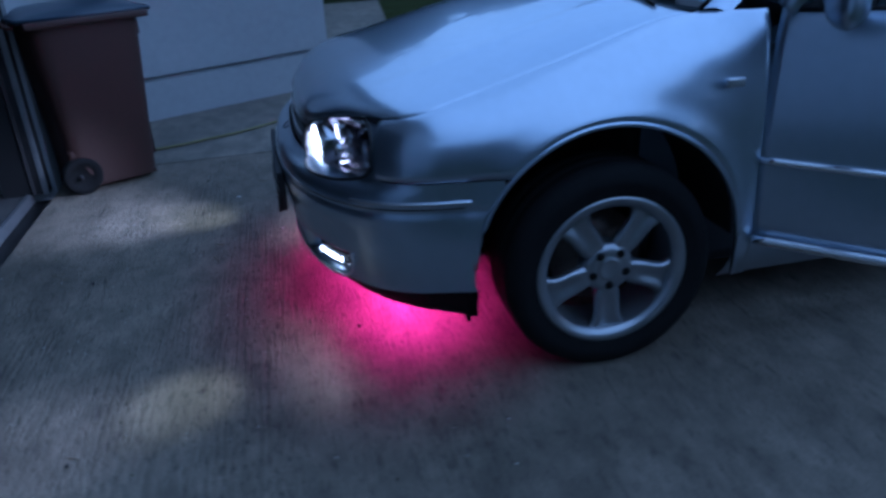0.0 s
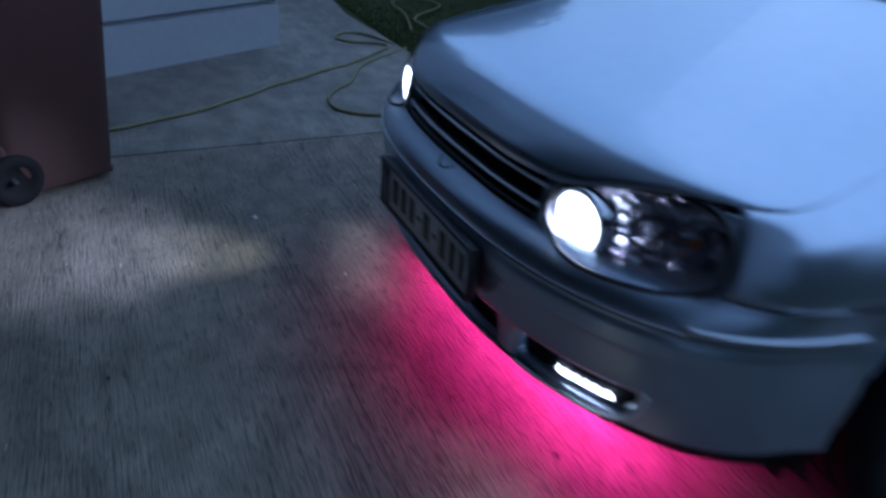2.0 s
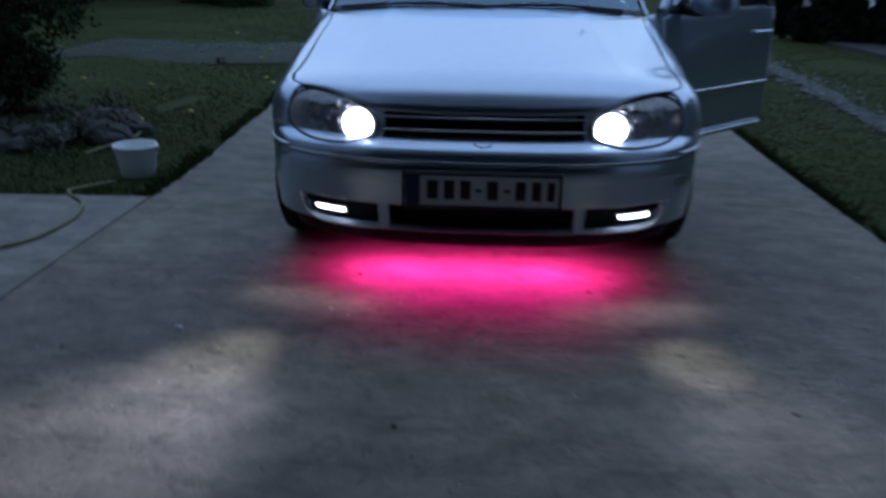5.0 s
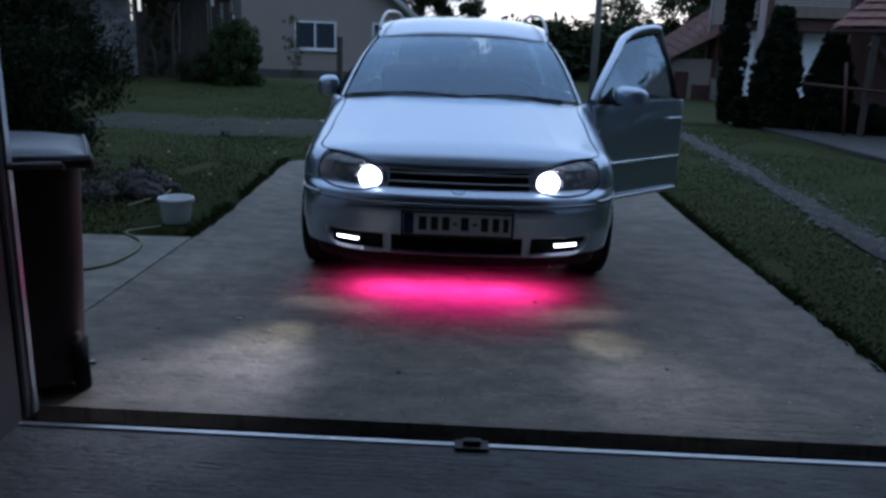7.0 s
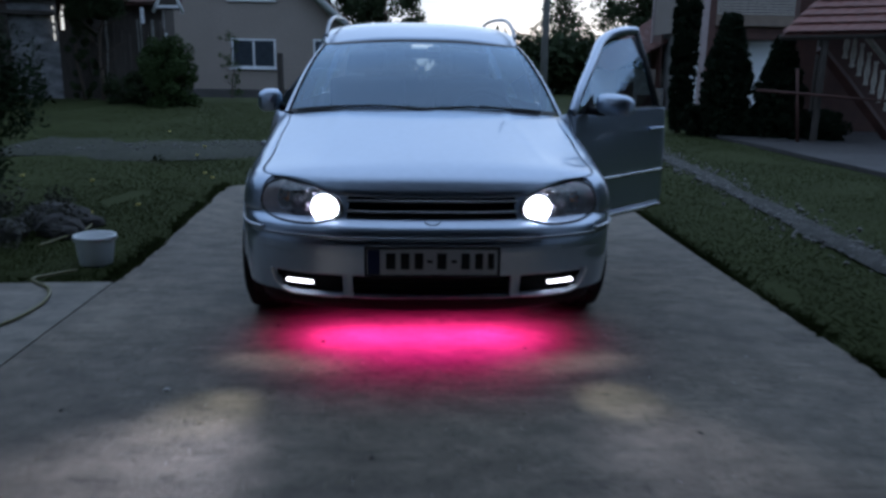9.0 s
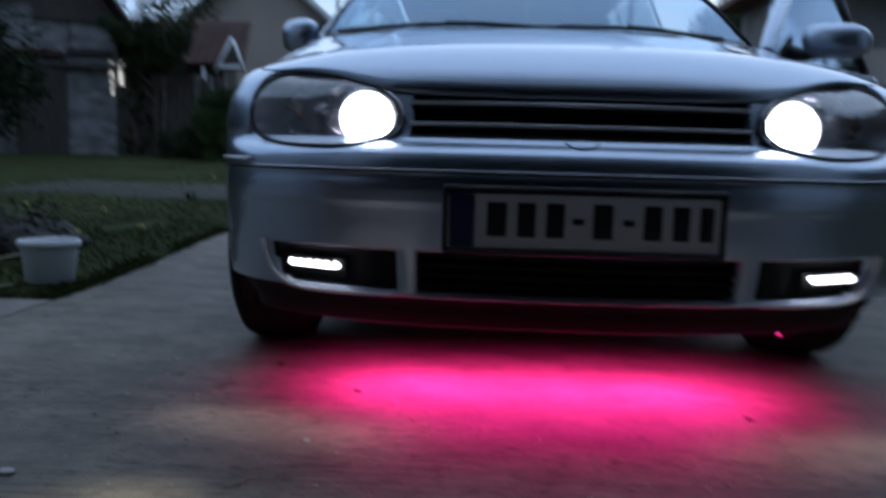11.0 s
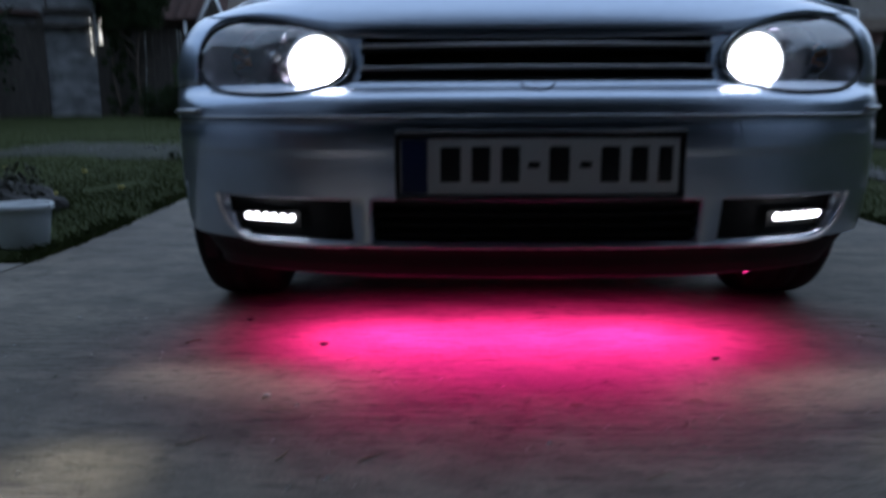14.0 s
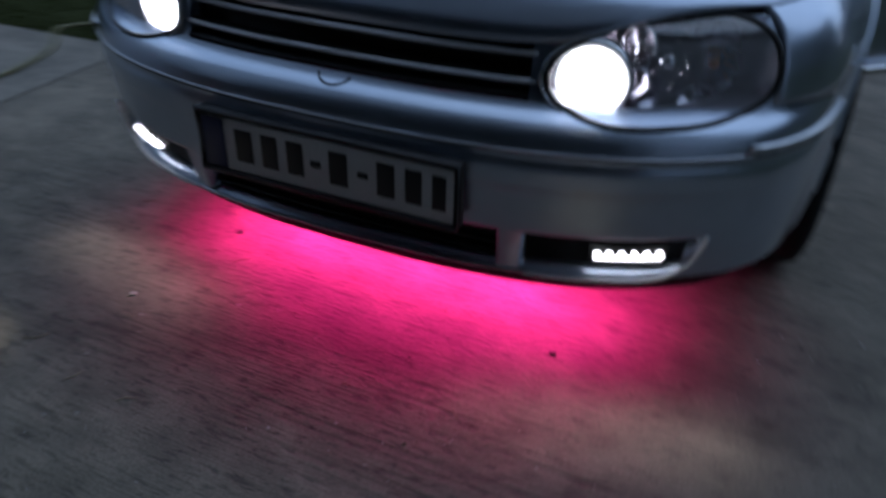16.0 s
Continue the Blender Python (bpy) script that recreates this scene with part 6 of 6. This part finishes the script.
def wood(x0, x1, y, height, n, seed):
    rnd = random.Random(seed)
    spots = []
    for _ in range(n):
        x = rnd.uniform(x0, x1)
        h = height * (0.75 + 0.25 * noise.noise(Vector((x * 0.2, y, 0)))) * rnd.random() ** 0.5
        spots.append((x, y + rnd.uniform(-2, 2), h, rnd.uniform(0.7, 1.3), 60))
    ob = leaves("far_wood", spots, 0.28, LEAF_DARK, "dark line of far woodland behind the garden", "woodland", seed)
    return tagged(ob, kind="stuff")


wood(-30, 60, 62, 3.2, 320, 61)
wood(2.0, 12.0, 40, 3.0, 160, 64)
wood(-60, -8, 45, 6.0, 160, 62)
wood(16, 60, 40, 8.0, 160, 63)
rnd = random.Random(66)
# Out-of-view hedge, added to darken the car's side and the ground beside it.
tagged(leaves("unseen_hedge", [(10.4 + rnd.uniform(-0.7, 0.7), rnd.uniform(-10, 7.5), 5.0 * rnd.random() ** 0.8, rnd.uniform(0.6, 1.0), 70) for _ in range(420)], 0.2, LEAF_DARK, "unseen dark hedge added to darken the car's side reflections", "hedge", 66), kind="stuff")


def left_hedge(n=360):
    """Clumps of a ragged tall hedge beyond the apron, unseen, added for bonnet reflections."""
    out = []
    for _ in range(n):
        y = rnd.uniform(-1.0, 9.5)
        top = 3.6 + 0.7 * math.sin(1.7 * y + 0.6) + 0.5 * math.sin(4.3 * y)
        out.append((-10.9 + rnd.uniform(-0.7, 0.7), y, top * rnd.random() ** 0.8, rnd.uniform(0.5, 1.0), 70))
    return out


tagged(leaves("unseen_hedge", left_hedge(), 0.2, LEAF_DARK, "unseen ragged hedge added to darken the bonnet's reflections", "hedge", 67), kind="stuff")


pole = thing("utility_pole", "grey concrete utility pole beside the lawn", "pole")
part("shaft", sweep([(2.84, 14.0, -0.1), (2.83, 14.0, 4.0), (2.82, 14.0, 8.0)], [0.085, 0.07, 0.055], 10), POLE_GREY, pole)

far_pole = thing("utility_pole", "thin far utility pole behind the house", "pole")
part("shaft", sweep([(-6.95, 36.0, 0), (-6.93, 36.0, 9.3)], [0.12, 0.08], 8), POLE_GREY, far_pole)
part("insulator", sweep([(-6.93, 36.0, 9.3), (-6.93, 36.0, 9.5)], [0.13, 0.13], 8), POLE_GREY, far_pole)

# neighbour's house with a brick balcony
villa = thing("house", "neighbour's house with a pale brick balcony and red-brown posts", "house")
part("wall", box(8.5, 15, 20.6, 21.0, -0.6, 5.9), OLD_WALL, villa, smooth=False)
part("side_wall", box(8.5, 8.7, 21.0, 24.4, -0.6, 5.9), OLD_WALL, villa, smooth=False)
balcony = part("balcony", box(8.32, 11.4, 19.36, 20.6, 2.50, 2.80), WOOD_RED, villa, "dark red balcony slab with a pale brick parapet", False)
part("fascia", box(8.62, 11.0, 19.20, 19.34, 2.53, 2.83, 0.008), FASCIA, balcony, "beige-brown fascia board", False)
part("beam", box(8.4, 11.4, 19.42, 19.56, 2.17, 2.50, 0.008), WOOD_RED, balcony, smooth=False)
part("parapet_core", box(8.62, 10.97, 19.26, 19.32, 2.83, 3.78), WOOD_DARK, balcony, smooth=False)
parapet = part("side_parapet", box(8.30, 8.36, 19.5, 23.85, 2.44, 3.78), WOOD_DARK, villa, "pale brick parapet along the side", False)
brick_mesh = None
for row in range(12):
    for col in range(10):
        if brick_mesh is None:
            b = part("brick", box(-0.114, 0.114, -0.05, 0.05, -0.027, 0.027, 0.006, seg=1), BRICK_PALE, balcony, smooth=False)
            brick_mesh = b.data
        else:
            b = new("brick", brick_mesh)
            b.parent = balcony
        b.location = (8.70 + 0.240 * col - 0.06 * (row % 2), 19.28, 2.87 + 0.077 * row)
for row in range(17):
    for col in range(17):
        b = new("brick", brick_mesh)
        b.parent = parapet
        b.matrix_local = pose(8.31, 19.62 + 0.245 * col + 0.12 * (row % 2), 2.48 + 0.077 * row, 0, 0, 90)
part("corner_post", box(8.26, 8.41, 19.2, 19.36, -0.6, 5.6, 0.01), POST_PALE, villa, "pale pinkish corner post", False)
part("corner_post", box(8.42, 8.62, 19.22, 19.42, -0.6, 5.6, 0.01), WOOD_RED, villa, "red-brown corner post", False)
part("end_post", box(10.98, 11.5, 19.24, 19.4, 2.2, 5.6, 0.01), WOOD_DARK, villa, "dark board panel at the balcony's end", False)
part("far_post", box(8.24, 8.36, 23.86, 23.98, -0.4, 3.7, 0.01), POST_PALE, villa, "pale far post", False)
part("shutter", box(8.27, 8.32, 22.85, 23.84, 0.70, 2.42, 0.01), WOOD_RED, villa, "red-brown board panel", False)
base = part("brick_base", box(8.29, 8.40, 22.6, 23.86, -0.5, 0.68), POLE_GREY, villa, "pale brick base", False)
for row in range(14):
    for col in range(5):
        b = new("brick", brick_mesh)
        b.parent = base
        b.matrix_local = pose(8.30, 22.70 + 0.245 * col + 0.08 * (row % 2), -0.42 + 0.077 * row, 0, 0, 90)
for x0, x1 in ((8.34, 9.02), (10.10, 10.98)):
    part("white_door", box(x0, x1, 20.52, 20.6, -0.2, 2.16, 0.01), PVC_WHITE, villa, "white door under the balcony", False)
part("upper_roof", box(7.6, 15, 18.8, 24.6, 5.6, 5.8), TILE_BROWN, villa, smooth=False)

annex = thing("annex", "small plastered annex with a red tile roof", "annex")
part("wall", box(6.95, 8.6, 23.2, 27, -0.6, 1.3), PLASTER, annex, smooth=False)
roof_plane("roof_slope", (6.6, 22.8, 1.18), (7.1, 28, 1.6), (9.2, 22.8, 2.6), (9.9, 28, 3.55), TILE_OLD, annex, 10)
part("door", box(7.06, 7.52, 23.14, 23.2, -0.55, 0.87, 0.01), WOOD_RED, annex, "red-brown plank door", False)
part("crate", box(7.68, 8.2, 22.9, 23.2, -0.55, 0.45, 0.01), WOOD_RED, annex, smooth=False)

# tiled canopy with posts, rail and outside stair
canopy = thing("canopy", "timber canopy with a red tile roof beside the lawn", "canopy")
roof_plane("roof_slope", (6.36, 10.5, 1.88), (10.4, 9.3, 1.98), (8.6, 13.0, 3.05), (12.6, 11.8, 3.15), TILE_RED, canopy, 7, 0.04, 0.008)
part("eave_board", sweep([(6.36, 10.55, 1.82), (10.4, 9.35, 1.92)], 0.05, 4), WOOD_DARK, canopy, smooth=False)
for x, y in ((7.12, 10.42), (9.6, 9.8), (8.2, 12.6)):
    part("post", box(x - 0.045, x + 0.045, y - 0.045, y + 0.045, 0.0, 1.86 if y < 12 else 2.75, 0.01), WOOD_DARK, canopy, smooth=False)
part("rail", sweep([(5.95, 10.3, 0.92), (8.0, 10.3, 0.78), (10, 10.2, 0.68)], 0.03, 6), WOOD_RED, canopy)
part("rail_post", sweep([(6.78, 10.3, 0.0), (6.62, 10.3, 1.3)], 0.03, 6), WOOD_RED, canopy)
part("back_wall", box(7.9, 13, 13.0, 13.2, -0.2, 2.7), WOOD_RED, canopy, "red-brown board wall", False)
stair = thing("outside_stair", "outside stair with pale turned balusters", "stair")
part("stringer", sweep([(7.3, 10.9, 1.66), (7.7, 10.9, 1.25), (9.2, 10.9, -0.35)], 0.10, 4), WOOD_RED, stair, "red-brown stringer", False)
part("handrail", sweep([(7.92, 10.9, 2.06), (8.07, 10.9, 1.93), (9.5, 10.9, 0.58)], 0.05, 6), CREAM, stair)
prof = [(0.035, 0), (0.045, 0.03), (0.028, 0.08), (0.05, 0.22), (0.03, 0.40), (0.026, 0.5), (0.042, 0.54), (0.036, 0.58)]
baluster = None
for k in range(2, 12):
    m = Matrix.Translation((7.48 + 0.15 * k, 10.9, 1.80 - 0.155 * k))
    if baluster is None:
        baluster = part("baluster", lathe(prof, 10), CREAM, stair)
        baluster.matrix_local = m
    else:
        b = new("baluster", baluster.data)
        b.parent = stair
        b.matrix_local = m
structure("patio", slab([(5.75, 5.5), (14, 5.5), (14, 13.2), (5.85, 13.2)], 0.03, -0.2), PATIO_DARK, "concrete patio edge beside the neighbour's canopy")
tree("cypress", "tall dark columnar cypress beside the neighbour's house", 5.5, 12.8, -0.04, 5.2, 0.26, 0.07, column, 1500, 46, 0.045, CYPRESS_LEAF, 71, 0.02, 3)
for k, (x, y, r) in enumerate(((5.75, 12.3, 0.42), (6.35, 11.7, 0.40), (6.95, 11.2, 0.44), (7.5, 10.9, 0.42))):
    tree("shrub", "low dark evergreen shrub between the cypresses", x, y, -0.04, 0.55, r, 0.03, dome, 60, 150, 0.04, CYPRESS_LEAF, 80 + k, 0.02, 3)
tree("cypress", "short dark cypress beside the neighbour's house", 6.06, 11.9, -0.04, 2.3, 0.50, 0.06, taper, 900, 46, 0.045, CYPRESS_LEAF, 72, 0.02, 3)
tree("cypress", "short dark cypress beside the canopy", 6.88, 11.4, 0.0, 1.85, 0.46, 0.06, taper, 900, 46, 0.045, CYPRESS_LEAF, 73, 0.02, 3)
